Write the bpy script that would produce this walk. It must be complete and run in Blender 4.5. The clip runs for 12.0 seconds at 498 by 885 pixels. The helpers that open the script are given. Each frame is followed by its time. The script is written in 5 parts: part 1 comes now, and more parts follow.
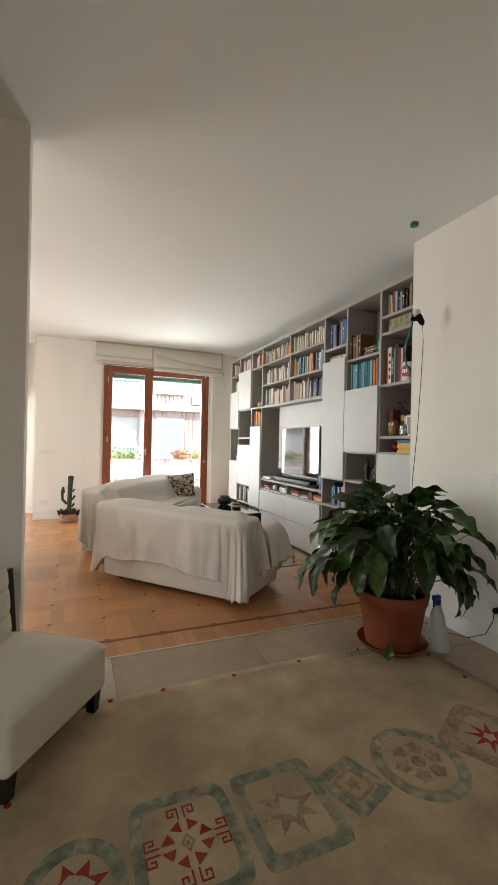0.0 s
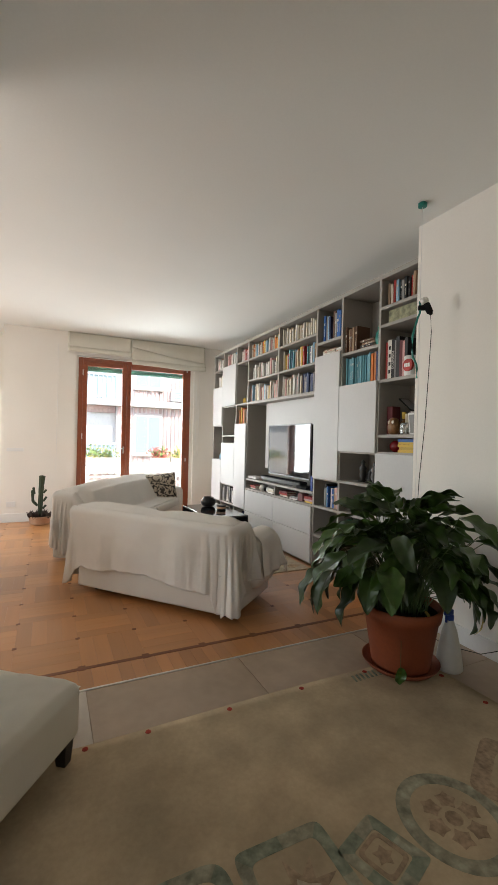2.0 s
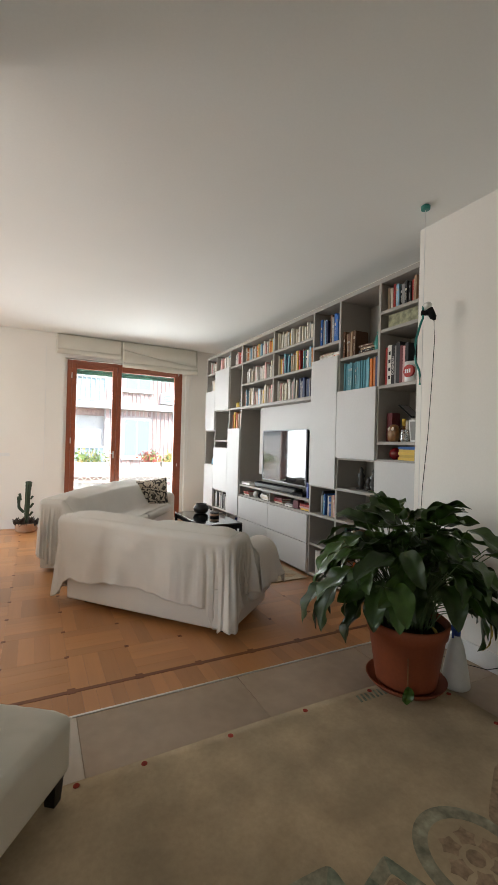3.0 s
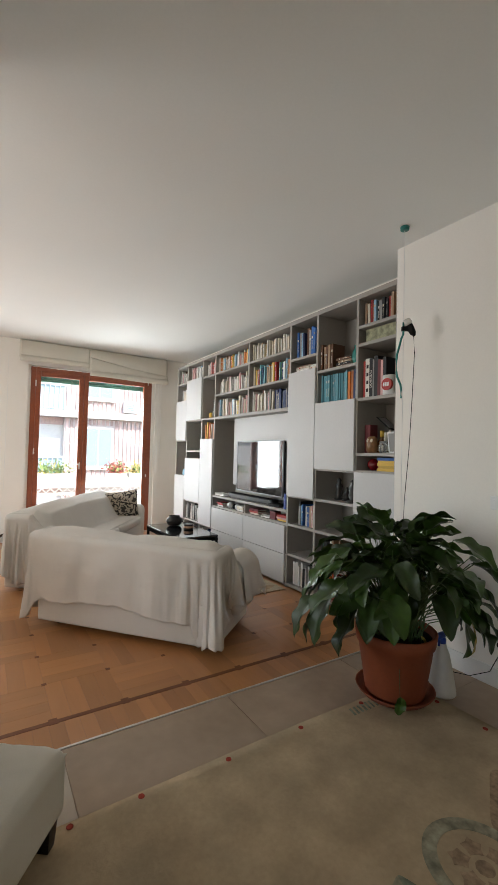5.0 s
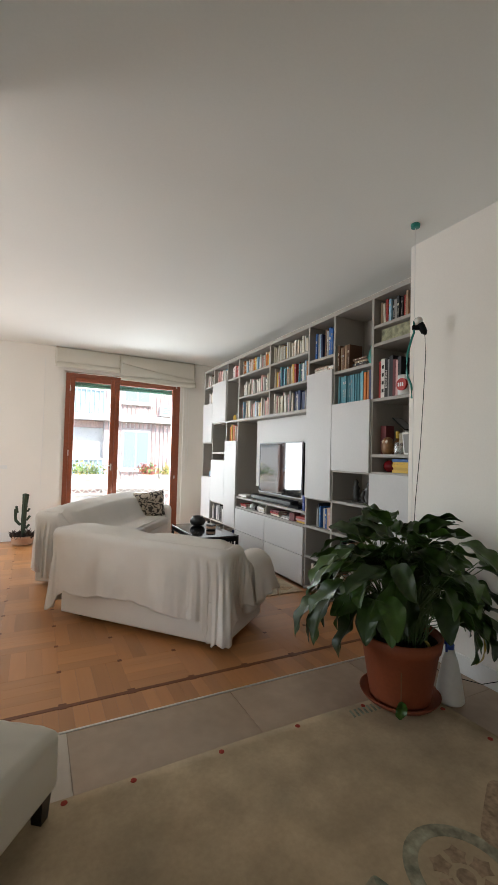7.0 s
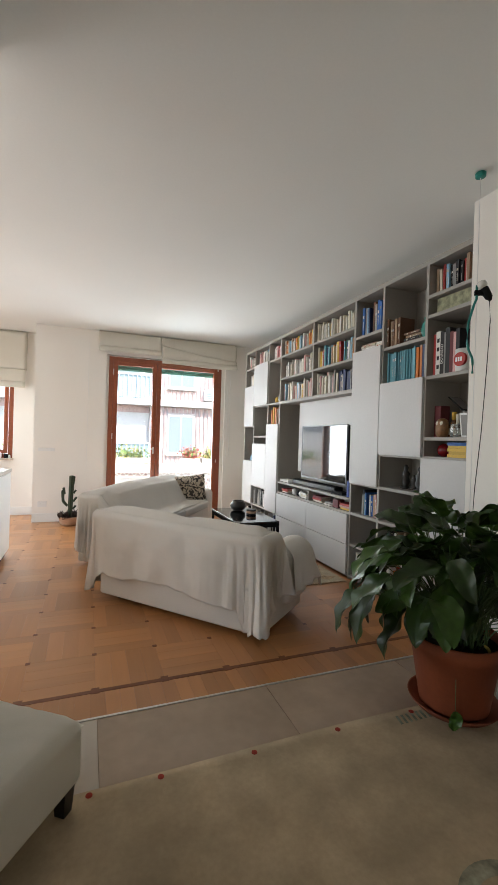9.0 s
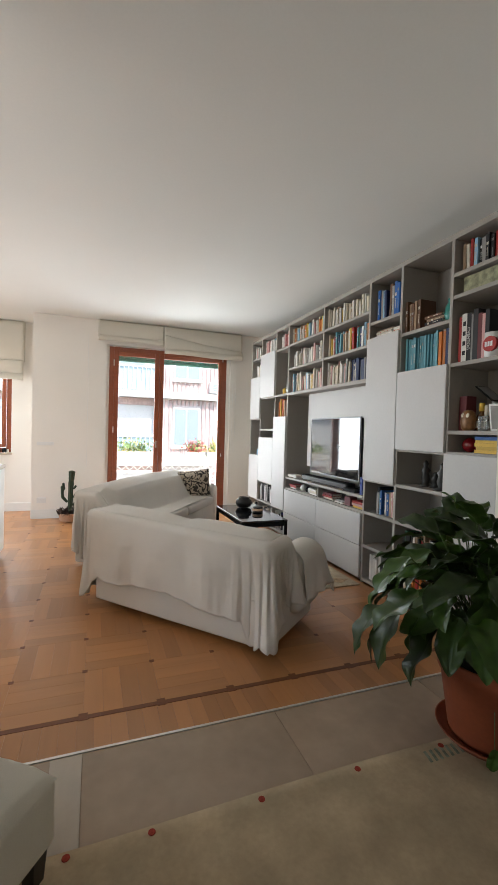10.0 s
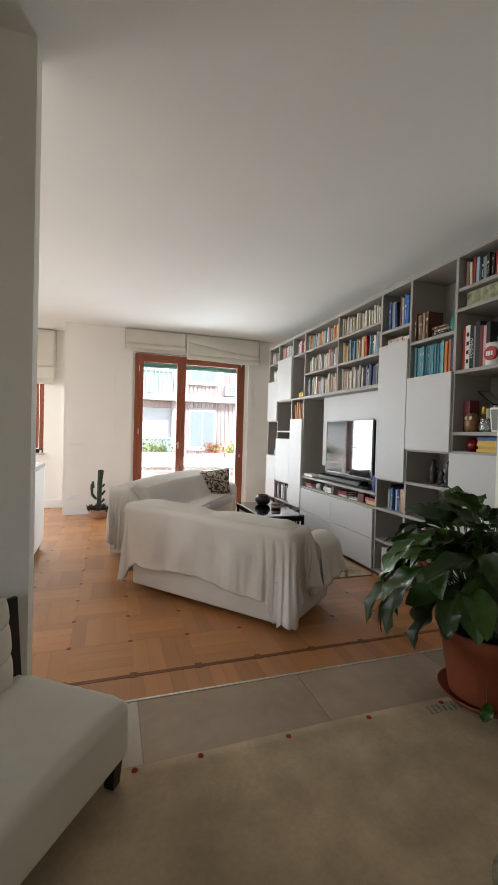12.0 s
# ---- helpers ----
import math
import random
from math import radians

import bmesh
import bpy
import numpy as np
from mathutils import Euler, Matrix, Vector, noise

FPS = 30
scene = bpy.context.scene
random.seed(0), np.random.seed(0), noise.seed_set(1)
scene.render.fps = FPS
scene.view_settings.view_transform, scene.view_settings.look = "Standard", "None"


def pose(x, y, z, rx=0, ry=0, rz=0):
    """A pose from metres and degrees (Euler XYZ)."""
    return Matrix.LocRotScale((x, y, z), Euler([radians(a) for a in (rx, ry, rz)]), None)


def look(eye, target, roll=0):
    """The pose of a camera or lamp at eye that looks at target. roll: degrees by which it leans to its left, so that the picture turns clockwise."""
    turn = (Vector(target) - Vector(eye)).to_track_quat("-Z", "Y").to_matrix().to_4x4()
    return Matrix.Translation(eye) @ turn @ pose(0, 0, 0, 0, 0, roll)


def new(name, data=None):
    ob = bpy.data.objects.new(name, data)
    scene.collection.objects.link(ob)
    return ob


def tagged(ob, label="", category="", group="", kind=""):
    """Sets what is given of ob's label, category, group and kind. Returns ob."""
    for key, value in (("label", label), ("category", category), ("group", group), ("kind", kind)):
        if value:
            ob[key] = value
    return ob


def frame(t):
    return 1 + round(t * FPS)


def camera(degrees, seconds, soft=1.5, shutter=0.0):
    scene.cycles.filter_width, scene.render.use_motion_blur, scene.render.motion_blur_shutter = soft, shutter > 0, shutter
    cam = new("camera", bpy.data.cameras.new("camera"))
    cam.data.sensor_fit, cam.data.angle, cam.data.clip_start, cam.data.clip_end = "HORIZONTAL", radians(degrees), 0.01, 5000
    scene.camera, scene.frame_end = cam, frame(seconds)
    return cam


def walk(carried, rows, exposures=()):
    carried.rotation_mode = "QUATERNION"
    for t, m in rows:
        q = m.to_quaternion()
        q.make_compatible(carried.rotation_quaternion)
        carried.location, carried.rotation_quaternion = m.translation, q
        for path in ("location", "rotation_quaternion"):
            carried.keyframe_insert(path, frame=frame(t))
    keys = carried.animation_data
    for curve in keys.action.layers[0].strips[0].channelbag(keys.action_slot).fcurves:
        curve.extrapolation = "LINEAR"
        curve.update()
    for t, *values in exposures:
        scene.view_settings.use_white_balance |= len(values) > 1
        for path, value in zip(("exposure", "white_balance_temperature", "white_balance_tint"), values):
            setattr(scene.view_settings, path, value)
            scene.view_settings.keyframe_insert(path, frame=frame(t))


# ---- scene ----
cam = camera(61.3, 12.0)
PATH = [
    (0, (0.49, 1.943, 1.274), (1.254, 3.791, 1.277), 1.2),
    (0.5, (0.485, 2.018, 1.273), (1.263, 3.861, 1.269), 1.2),
    (1, (0.471, 2.086, 1.268), (1.275, 3.918, 1.259), 1.3),
    (1.5, (0.486, 2.146, 1.267), (1.319, 3.964, 1.257), 1.3),
    (2, (0.512, 2.258, 1.284), (1.373, 4.063, 1.276), 1.4),
    (2.5, (0.528, 2.324, 1.302), (1.408, 4.119, 1.3), 1.5),
    (4.5, (0.353, 2.49, 1.334), (1.383, 4.204, 1.377), 1.4),
    (5, (0.372, 2.48, 1.332), (1.437, 4.172, 1.386), 1.4),
    (5.5, (0.427, 2.454, 1.337), (1.499, 4.142, 1.397), 1.4),
    (6, (0.495, 2.416, 1.334), (1.543, 4.119, 1.402), 1.4),
    (6.5, (0.527, 2.361, 1.332), (1.514, 4.098, 1.401), 1.5),
    (7, (0.525, 2.343, 1.323), (1.432, 4.124, 1.386), 1.5),
    (7.5, (0.542, 2.343, 1.315), (1.373, 4.161, 1.369), 1.5),
    (9.5, (0.681, 2.601, 1.302), (1.382, 4.474, 1.266), 1.7),
    (10, (0.733, 2.731, 1.315), (1.421, 4.608, 1.265), 1.6),
    (10.5, (0.764, 2.773, 1.319), (1.438, 4.655, 1.269), 1.6),
    (11, (0.707, 2.733, 1.332), (1.367, 4.621, 1.281), 1.6),
    (11.5, (0.633, 2.614, 1.34), (1.275, 4.507, 1.293), 1.6),
    (12, (0.557, 2.452, 1.306), (1.186, 4.35, 1.264), 1.6),
]
EXPOSURES = [(0, 2.14, 6680, 9), (2.5, 2.07, 6480, 9), (5, 2.05, 6330, 9), (9.5, 1.98, 6280, 9), (12, 1.95, 6280, 9)]
walk(cam, [(t, look(eye, target, roll)) for t, eye, target, roll in PATH], EXPOSURES)
# LIGHT_C and LIGHT_D feed fill lamps in unseen, added openings.
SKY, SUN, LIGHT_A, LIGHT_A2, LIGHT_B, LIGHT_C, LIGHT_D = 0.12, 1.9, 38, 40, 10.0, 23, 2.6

# ---- world, sun, window and fill light, exposure ----
world = bpy.data.worlds.new("sky")
scene.world = world
world.use_nodes = True
wn = world.node_tree
sky = wn.nodes.new("ShaderNodeTexSky")
sky.sky_type, sky.sun_disc = "NISHITA", False
sky.sun_elevation, sky.sun_rotation = radians(48), radians(160)
wn.links.new(sky.outputs[0], wn.nodes["Background"].inputs[0])
wn.nodes["Background"].inputs[1].default_value = SKY


def sun_lamp():
    data = bpy.data.lights.new("sun", "SUN")
    data.energy, data.angle, data.color = SUN, radians(0.5), (1.0, 0.95, 0.88)
    ob = new("sun", data)
    ob.matrix_world = look((4, -12, 16), (0, 0, 0))
    return ob


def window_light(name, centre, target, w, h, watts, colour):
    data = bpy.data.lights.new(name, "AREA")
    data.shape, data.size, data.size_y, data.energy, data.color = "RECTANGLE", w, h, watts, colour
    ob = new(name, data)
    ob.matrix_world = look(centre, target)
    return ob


sun_lamp()
window_light("window_light", (0.10, 10.55, 1.20), (2.3, 6.6, 0.9), 1.8, 2.2, LIGHT_A, (0.90, 0.96, 0.98))
window_light("window_light", (2.62, 10.5, 1.20), (1.8, 5.0, 0.9), 2.05, 2.2, LIGHT_A2, (0.90, 0.96, 0.98))
window_light("window_light", (-1.25, 10.05, 1.55), (-0.2, 8.6, 0.0), 1.3, 1.25, LIGHT_B, (0.93, 0.97, 1.0))
# Unseen west opening, added: its lamp fills from the kitchen side.
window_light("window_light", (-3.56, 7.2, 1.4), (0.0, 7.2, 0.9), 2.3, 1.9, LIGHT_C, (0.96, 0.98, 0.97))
# Added warm fill for the hall, in an opening behind the view, never seen.
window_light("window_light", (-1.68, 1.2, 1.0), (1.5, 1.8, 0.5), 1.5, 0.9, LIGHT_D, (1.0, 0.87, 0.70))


# ---- materials ----
def material(name, colour, rough=0.6, metal=0.0, grain=0.0, scale=40.0, bump=0.0, stains=0.0, stain_scale=3.0, stretch=(1, 1, 1), spec=0.5, coat=0.0, island=0.0):
    """A surface with fine grain, large uneven stains and relief."""
    m = bpy.data.materials.new(name)
    m.use_nodes = True
    t = m.node_tree
    n, l = t.nodes, t.links
    b = n["Principled BSDF"]
    b.inputs["Roughness"].default_value = rough
    b.inputs["Metallic"].default_value = metal
    b.inputs["Specular IOR Level"].default_value = spec
    b.inputs["Coat Weight"].default_value = coat
    b.inputs["Base Color"].default_value = (*colour, 1)
    if not (grain or bump or stains or island):
        return m
    co = n.new("ShaderNodeTexCoord")
    mp = n.new("ShaderNodeMapping")
    mp.inputs["Scale"].default_value = stretch
    l.new(co.outputs["Object"], mp.inputs[0])
    fine = n.new("ShaderNodeTexNoise")
    fine.inputs["Scale"].default_value, fine.inputs["Detail"].default_value = scale, 6
    l.new(mp.outputs[0], fine.inputs["Vector"])
    big = n.new("ShaderNodeTexNoise")
    big.inputs["Scale"].default_value, big.inputs["Detail"].default_value = stain_scale, 3
    l.new(mp.outputs[0], big.inputs["Vector"])

    if island:
        info = n.new("ShaderNodeObjectInfo")
        geo = n.new("ShaderNodeNewGeometry")
        add = n.new("ShaderNodeMath")
        add.operation = "ADD"
        l.new(info.outputs["Random"], add.inputs[0])
        l.new(geo.outputs["Random Per Island"], add.inputs[1])
        wrap = n.new("ShaderNodeMath")
        wrap.operation = "FRACT"
        l.new(add.outputs[0], wrap.inputs[0])
        shift = n.new("ShaderNodeMath")
        shift.operation = "MULTIPLY"
        shift.inputs[1].default_value = 41.0
        l.new(wrap.outputs[0], shift.inputs[0])
        for tex in (fine, big):
            tex.noise_dimensions = "4D"
            l.new(shift.outputs[0], tex.inputs["W"])

    def ramp(source, amount):
        r = n.new("ShaderNodeMapRange")
        r.inputs[1].default_value, r.inputs[2].default_value = 0.25, 0.75
        r.inputs[3].default_value, r.inputs[4].default_value = 1 - amount, 1 + amount * 0.6
        l.new(source, r.inputs[0])
        return r.outputs[0]

    def times(a, c):
        x = n.new("ShaderNodeMath")
        x.operation = "MULTIPLY"
        l.new(a, x.inputs[0])
        l.new(c, x.inputs[1])
        return x.outputs[0]

    k = times(ramp(fine.outputs[0], grain), ramp(big.outputs[0], stains))
    if island:
        k = times(k, ramp(wrap.outputs[0], island))
    mix = n.new("ShaderNodeVectorMath")
    mix.operation = "SCALE"
    mix.inputs[0].default_value = colour
    l.new(k, mix.inputs["Scale"])
    l.new(mix.outputs[0], b.inputs["Base Color"])
    rr = n.new("ShaderNodeMapRange")
    rr.inputs[3].default_value, rr.inputs[4].default_value = rough - 0.07, min(1, rough + 0.07)
    l.new(big.outputs[0], rr.inputs[0])
    l.new(rr.outputs[0], b.inputs["Roughness"])
    if bump:
        bp = n.new("ShaderNodeBump")
        bp.inputs["Strength"].default_value, bp.inputs["Distance"].default_value = bump, 0.004
        l.new(fine.outputs[0], bp.inputs["Height"])
        l.new(bp.outputs[0], b.inputs["Normal"])
    return m


PLASTER = material("plaster", (0.82, 0.78, 0.72), 0.85, 0, 0.02, 90, 0.12, 0.03, 1.3)
CEILING = material("ceiling_paint", (0.80, 0.805, 0.775), 0.9, 0, 0.015, 70, 0.08, 0.03, 0.9)
TRIM = material("white_trim", (0.80, 0.79, 0.76), 0.45, 0, 0.03, 60, 0.05, 0.03)
OAK = material("oak", (0.47, 0.212, 0.076), 0.33, 0, 0.07, 22, 0.01, 0.10, 4, (0.12, 1.6, 1), 0.5, 0.15, 0.14)
OAK_ACROSS = material("oak_across", (0.44, 0.195, 0.068), 0.33, 0, 0.07, 22, 0.01, 0.10, 4, (1.6, 0.12, 1), 0.5, 0.15, 0.14)
DARK_OAK = material("dark_inlay_wood", (0.17, 0.058, 0.022), 0.45, 0, 0.25, 30, 0.05, 0.1, 3, (1, 6, 1), 0.35, 0.0, 0.1)
FILLER = material("joint_filler", (0.36, 0.155, 0.056), 0.6, 0, 0.1, 60)
STONE = material("beige_stone", (0.40, 0.295, 0.205), 0.45, 0, 0.10, 18, 0.05, 0.24, 2.0, (1, 1, 1), 0.5, 0.0, 0.08)
PALE_STONE = material("pale_stone", (0.50, 0.43, 0.345), 0.42, 0, 0.06, 18, 0.05, 0.10, 2.5)
GROUT = material("grout", (0.35, 0.265, 0.19), 0.9, 0, 0.1, 60)
BRASS = material("brushed_steel", (0.72, 0.70, 0.66), 0.35, 0.9, 0.05, 90)
RUG = material("rug_wool", (0.47, 0.365, 0.235), 0.97, 0, 0.09, 60, 0.3, 0.30, 4.0, (1, 1, 1), 0.1)
RUG_TEAL = material("rug_teal", (0.27, 0.29, 0.21), 0.97, 0, 0.30, 40, 0.3, 0.5, 22, (1, 1, 1), 0.1)
RUG_BROWN = material("rug_brown", (0.40, 0.29, 0.19), 0.97, 0, 0.35, 60, 0.5, 0.35, 14, (1, 1, 1), 0.1)
RUG_FADED = material("rug_faded_teal", (0.35, 0.33, 0.235), 0.97, 0, 0.30, 40, 0.3, 0.5, 22, (1, 1, 1), 0.1)
RUG_RED = material("rug_red", (0.36, 0.06, 0.04), 0.97, 0, 0.25, 90, 0.5, 0.2, 12, (1, 1, 1), 0.1)
RUG_PALE = material("rug_pale", (0.46, 0.385, 0.28), 0.97, 0, 0.2, 90, 0.5, 0.2, 12, (1, 1, 1), 0.1)
LINEN = material("linen_throw", (0.70, 0.655, 0.595), 0.95, 0, 0.06, 240, 0.5, 0.05, 4, (1, 1, 1), 0.15)
SLIP = material("sofa_slipcover", (0.70, 0.66, 0.60), 0.95, 0, 0.06, 220, 0.3, 0.05, 3, (1, 1, 1), 0.15)
CHAIR_CLOTH = material("white_canvas", (0.76, 0.71, 0.61), 0.93, 0, 0.05, 300, 0.3, 0.06, 4, (1, 1, 1), 0.2)
BLACK_WOOD = material("black_wood", (0.012, 0.010, 0.009), 0.4, 0, 0.2, 40)
TAUPE = material("taupe_laminate", (0.33, 0.305, 0.275), 0.55, 0, 0.05, 60, 0.03, 0.04)
DOOR = material("pale_grey_laminate", (0.53, 0.52, 0.51), 0.5, 0, 0.03, 60, 0.02, 0.03)
MAHOGANY = material("mahogany_frame", (0.28, 0.072, 0.027), 0.35, 0, 0.25, 30, 0.05, 0.12, 3, (1, 1, 8), 0.5, 0.2)
BLIND = material("blind_cloth", (0.66, 0.62, 0.535), 0.95, 0, 0.06, 240, 0.3, 0.05, 3, (1, 1, 1), 0.15)
TERRACOTTA = material("terracotta", (0.26, 0.060, 0.019), 0.7, 0, 0.10, 50, 0.1, 0.12, 6)
PALE_POT = material("pale_terracotta", (0.52, 0.33, 0.22), 0.8, 0, 0.12, 50, 0.1, 0.12, 6)
SOIL = material("soil", (0.03, 0.02, 0.014), 0.95, 0, 0.5, 50, 0.8)
LEAF = material("leaf_green", (0.030, 0.066, 0.007), 0.40, 0, 0.3, 30, 0.5, 0.35, 9, (1, 1, 1), 0.4, 0.0, 0.45)
LEAF_YELLOW = material("leaf_yellow", (0.42, 0.30, 0.05), 0.5, 0, 0.25, 18, 0.1, 0.3, 5)
STALK = material("leaf_stalk", (0.06, 0.10, 0.03), 0.5, 0, 0.2, 30)
CACTUS = material("cactus_skin", (0.035, 0.055, 0.028), 0.7, 0, 0.3, 40, 0.3, 0.2, 8)
BLACK = material("black_plastic", (0.012, 0.012, 0.013), 0.7, 0, 0.1, 60, spec=0.1)
SCREEN = material("screen_glass", (0.012, 0.013, 0.016), 0.05, 0, 0, spec=0.9, coat=0.25)
SILVER = material("silver_bezel", (0.20, 0.20, 0.21), 0.45, 0.5)
TEAL = material("teal_enamel", (0.015, 0.20, 0.17), 0.35, 0, 0.08, 50)
BLACK_GLASS = material("black_glass", (0.008, 0.008, 0.009), 0.06, 0, 0, spec=0.8)
MILKY = material("milky_plastic", (0.56, 0.53, 0.46), 0.5, 0, 0.05, 30, 0.05, 0.06, 8)
WHITE_GLOSS = material("white_plastic", (0.75, 0.74, 0.72), 0.4, 0, 0.02, 60)
BLUE = material("blue_plastic", (0.015, 0.045, 0.25), 0.4, 0, 0.05, 60)
PAPER = material("paper", (0.68, 0.63, 0.53), 0.9, 0, 0.12, 200, 0.1, 0.06, 4, (1, 30, 1))
BRICK = material("facade_brick", (0.62, 0.46, 0.42), 0.85, 0, 0.2, 12, 0.1, 0.12, 1, (1, 1, 1), 0.3, 0, 0.2)
MORTAR = material("facade_mortar", (0.62, 0.55, 0.52), 0.9, 0, 0.1, 12)
RENDER_WHITE = material("facade_white", (0.74, 0.72, 0.68), 0.8, 0, 0.05, 8, 0, 0.06, 0.6)
SHUTTER_GREEN = material("shutter_green", (0.10, 0.26, 0.19), 0.5, 0, 0.1, 30)
FACADE_GLASS = material("facade_glass", (0.26, 0.31, 0.33), 0.4, 0, 0, spec=0.8)
BULB = material("bulb_glass", (0.75, 0.74, 0.70), 0.15, 0, 0, spec=0.6)


def clear_glass():
    m = bpy.data.materials.new("window_glass")
    m.use_nodes = True
    n, l = m.node_tree.nodes, m.node_tree.links
    n.remove(n["Principled BSDF"])
    a, b, x, f = n.new("ShaderNodeBsdfTransparent"), n.new("ShaderNodeBsdfGlossy"), n.new("ShaderNodeMixShader"), n.new("ShaderNodeFresnel")
    b.inputs["Roughness"].default_value = 0.02
    f.inputs["IOR"].default_value = 1.25
    l.new(f.outputs[0], x.inputs[0])
    l.new(a.outputs[0], x.inputs[1])
    l.new(b.outputs[0], x.inputs[2])
    l.new(x.outputs[0], n["Material Output"].inputs[0])
    return m


GLASS = clear_glass()


# ---- mesh helpers ----
def box_into(bm, x0, x1, y0, y1, z0, z1, bevel=0.0, segments=2):
    r = bmesh.ops.create_cube(bm, size=1, matrix=Matrix.Translation(((x0 + x1) / 2, (y0 + y1) / 2, (z0 + z1) / 2)) @ Matrix.Diagonal((abs(x1 - x0), abs(y1 - y0), abs(z1 - z0), 1)))
    if bevel:
        es = list({e for v in r["verts"] for e in v.link_edges})
        bmesh.ops.bevel(bm, geom=es, offset=bevel, segments=segments, affect="EDGES", profile=0.6)
    return bm


def box(x0, x1, y0, y1, z0, z1, bevel=0.0, segments=2):
    return box_into(bmesh.new(), x0, x1, y0, y1, z0, z1, bevel, segments)


def lathe(profile, steps=32, close=False):
    """A turned body from (radius, height) pairs."""
    bm = bmesh.new()
    rings = []
    for r, z in profile:
        rings.append([bm.verts.new((r * math.cos(2 * math.pi * i / steps), r * math.sin(2 * math.pi * i / steps), z)) for i in range(steps)])
    for a, b in zip(rings, rings[1:]):
        for i in range(steps):
            bm.faces.new((a[i], a[(i + 1) % steps], b[(i + 1) % steps], b[i]))
    bm.faces.new(rings[0][::-1])
    bm.faces.new(rings[-1])
    return bm


def tube(points, radius, sides=8, tip=None):
    """A round bar along a line of points, tapering to tip."""
    bm = bmesh.new()
    pts = [Vector(p) for p in points]
    rings = []
    for i, p in enumerate(pts):
        d = (pts[min(i + 1, len(pts) - 1)] - pts[max(i - 1, 0)]).normalized()
        q = d.to_track_quat("Z", "Y")
        k = i / (len(pts) - 1)
        r = radius if tip is None else radius * (1 - k) + tip * k
        rings.append([bm.verts.new(p + q @ Vector((r * math.cos(2 * math.pi * j / sides), r * math.sin(2 * math.pi * j / sides), 0))) for j in range(sides)])
    for a, b in zip(rings, rings[1:]):
        for j in range(sides):
            bm.faces.new((a[j], a[(j + 1) % sides], b[(j + 1) % sides], b[j]))
    bm.faces.new(rings[0][::-1])
    bm.faces.new(rings[-1])
    return bm


def grid_mesh(f, nu, nv):
    """A sheet from f(u, v) with u and v from 0 to 1."""
    bm = bmesh.new()
    vs = [[bm.verts.new(f(i / nu, j / nv)) for j in range(nv + 1)] for i in range(nu + 1)]
    for i in range(nu):
        for j in range(nv):
            bm.faces.new((vs[i][j], vs[i + 1][j], vs[i + 1][j + 1], vs[i][j + 1]))
    return bm


def prism(outline, z0, z1):
    bm = bmesh.new()
    lo = [bm.verts.new((x, y, z0)) for x, y in outline]
    hi = [bm.verts.new((x, y, z1)) for x, y in outline]
    n = len(outline)
    for i in range(n):
        bm.faces.new((lo[i], lo[(i + 1) % n], hi[(i + 1) % n], hi[i]))
    bm.faces.new(hi)
    bm.faces.new(lo[::-1])
    bmesh.ops.recalc_face_normals(bm, faces=bm.faces)
    return bm


def mesh_of(name, bm, mat, smooth=False):
    me = bpy.data.meshes.new(name)
    bm.to_mesh(me)
    bm.free()
    me.materials.append(mat)
    if smooth:
        me.shade_smooth()
    return me


def part(name, bm, mat, parent, label="", smooth=False):
    ob = new(name, mesh_of(name, bm, mat, smooth))
    ob.parent = parent
    if label:
        tagged(ob, label)
    return ob


def structure(name, bm, mat, label, category="structure", smooth=False):
    return tagged(new(name, mesh_of(name, bm, mat, smooth)), label, category, "", "structure")


def thing(name, m, label, category, group="", kind=""):
    ob = new(name)
    ob.empty_display_size = 0.1
    ob.matrix_world = m
    return tagged(ob, label, category, group, kind)


def solid(name, bm, mat, m, label, category, group="", smooth=False):
    ob = new(name, mesh_of(name, bm, mat, smooth))
    ob.matrix_world = m
    return tagged(ob, label, category, group)


# ---- the shell ----
H = 2.90            # ceiling height
XW, YT = 2.96, 4.55  # hall's wall, end of the hall
XB = 3.36           # living room's wall behind the bookcase
YW = 9.33           # window wall
DOOR_X0, DOOR_X1, DOOR_H = 0.915, 2.735, 2.535

structure("wall_east", box(XW, XW + 0.55, -0.6, YT, 0, H), PLASTER, "white painted plaster wall beside the hall", "wall")
structure("wall_east_living", box(XB, XB + 0.15, YT, 9.9, 0, H), PLASTER, "white painted plaster wall behind the bookcase", "wall")
structure("wall_partition", box(-1.6, 0.245, 4.40, 4.525, 0, H), PLASTER, "white partition wall end between hall and living room", "wall")
# The gap at y 0.4-2.0 is invented, out of view, for the hall fill lamp.
wall = bmesh.new()
for y0, y1, z0, z1 in ((-0.6, 0.4, 0, H), (2.0, 4.525, 0, H), (0.4, 2.0, 0, 0.5), (0.4, 2.0, 2.3, H)):
    box_into(wall, -1.75, -1.6, y0, y1, z0, z1)
structure("wall_hall_west", wall, PLASTER, "white painted plaster wall of the hall", "wall")
structure("wall_hall_south", box(-1.75, XW + 0.55, -0.75, -0.6, 0, H), PLASTER, "white painted plaster wall behind the hall", "wall")
# The gap at y 6.0-8.4 is unseen, added to hold the west fill lamp.
wall = bmesh.new()
for y0, y1, z0, z1 in ((4.525, 6.0, 0, H), (8.4, 10.4, 0, H), (6.0, 8.4, 0, 0.4), (6.0, 8.4, 2.4, H)):
    box_into(wall, -3.65, -3.5, y0, y1, z0, z1)
structure("wall_living_west", wall, PLASTER, "white painted plaster wall of the kitchen side", "wall")
structure("wall_living_south", box(-3.65, -1.6, 4.40, 4.525, 0, H), PLASTER, "white painted plaster wall", "wall")

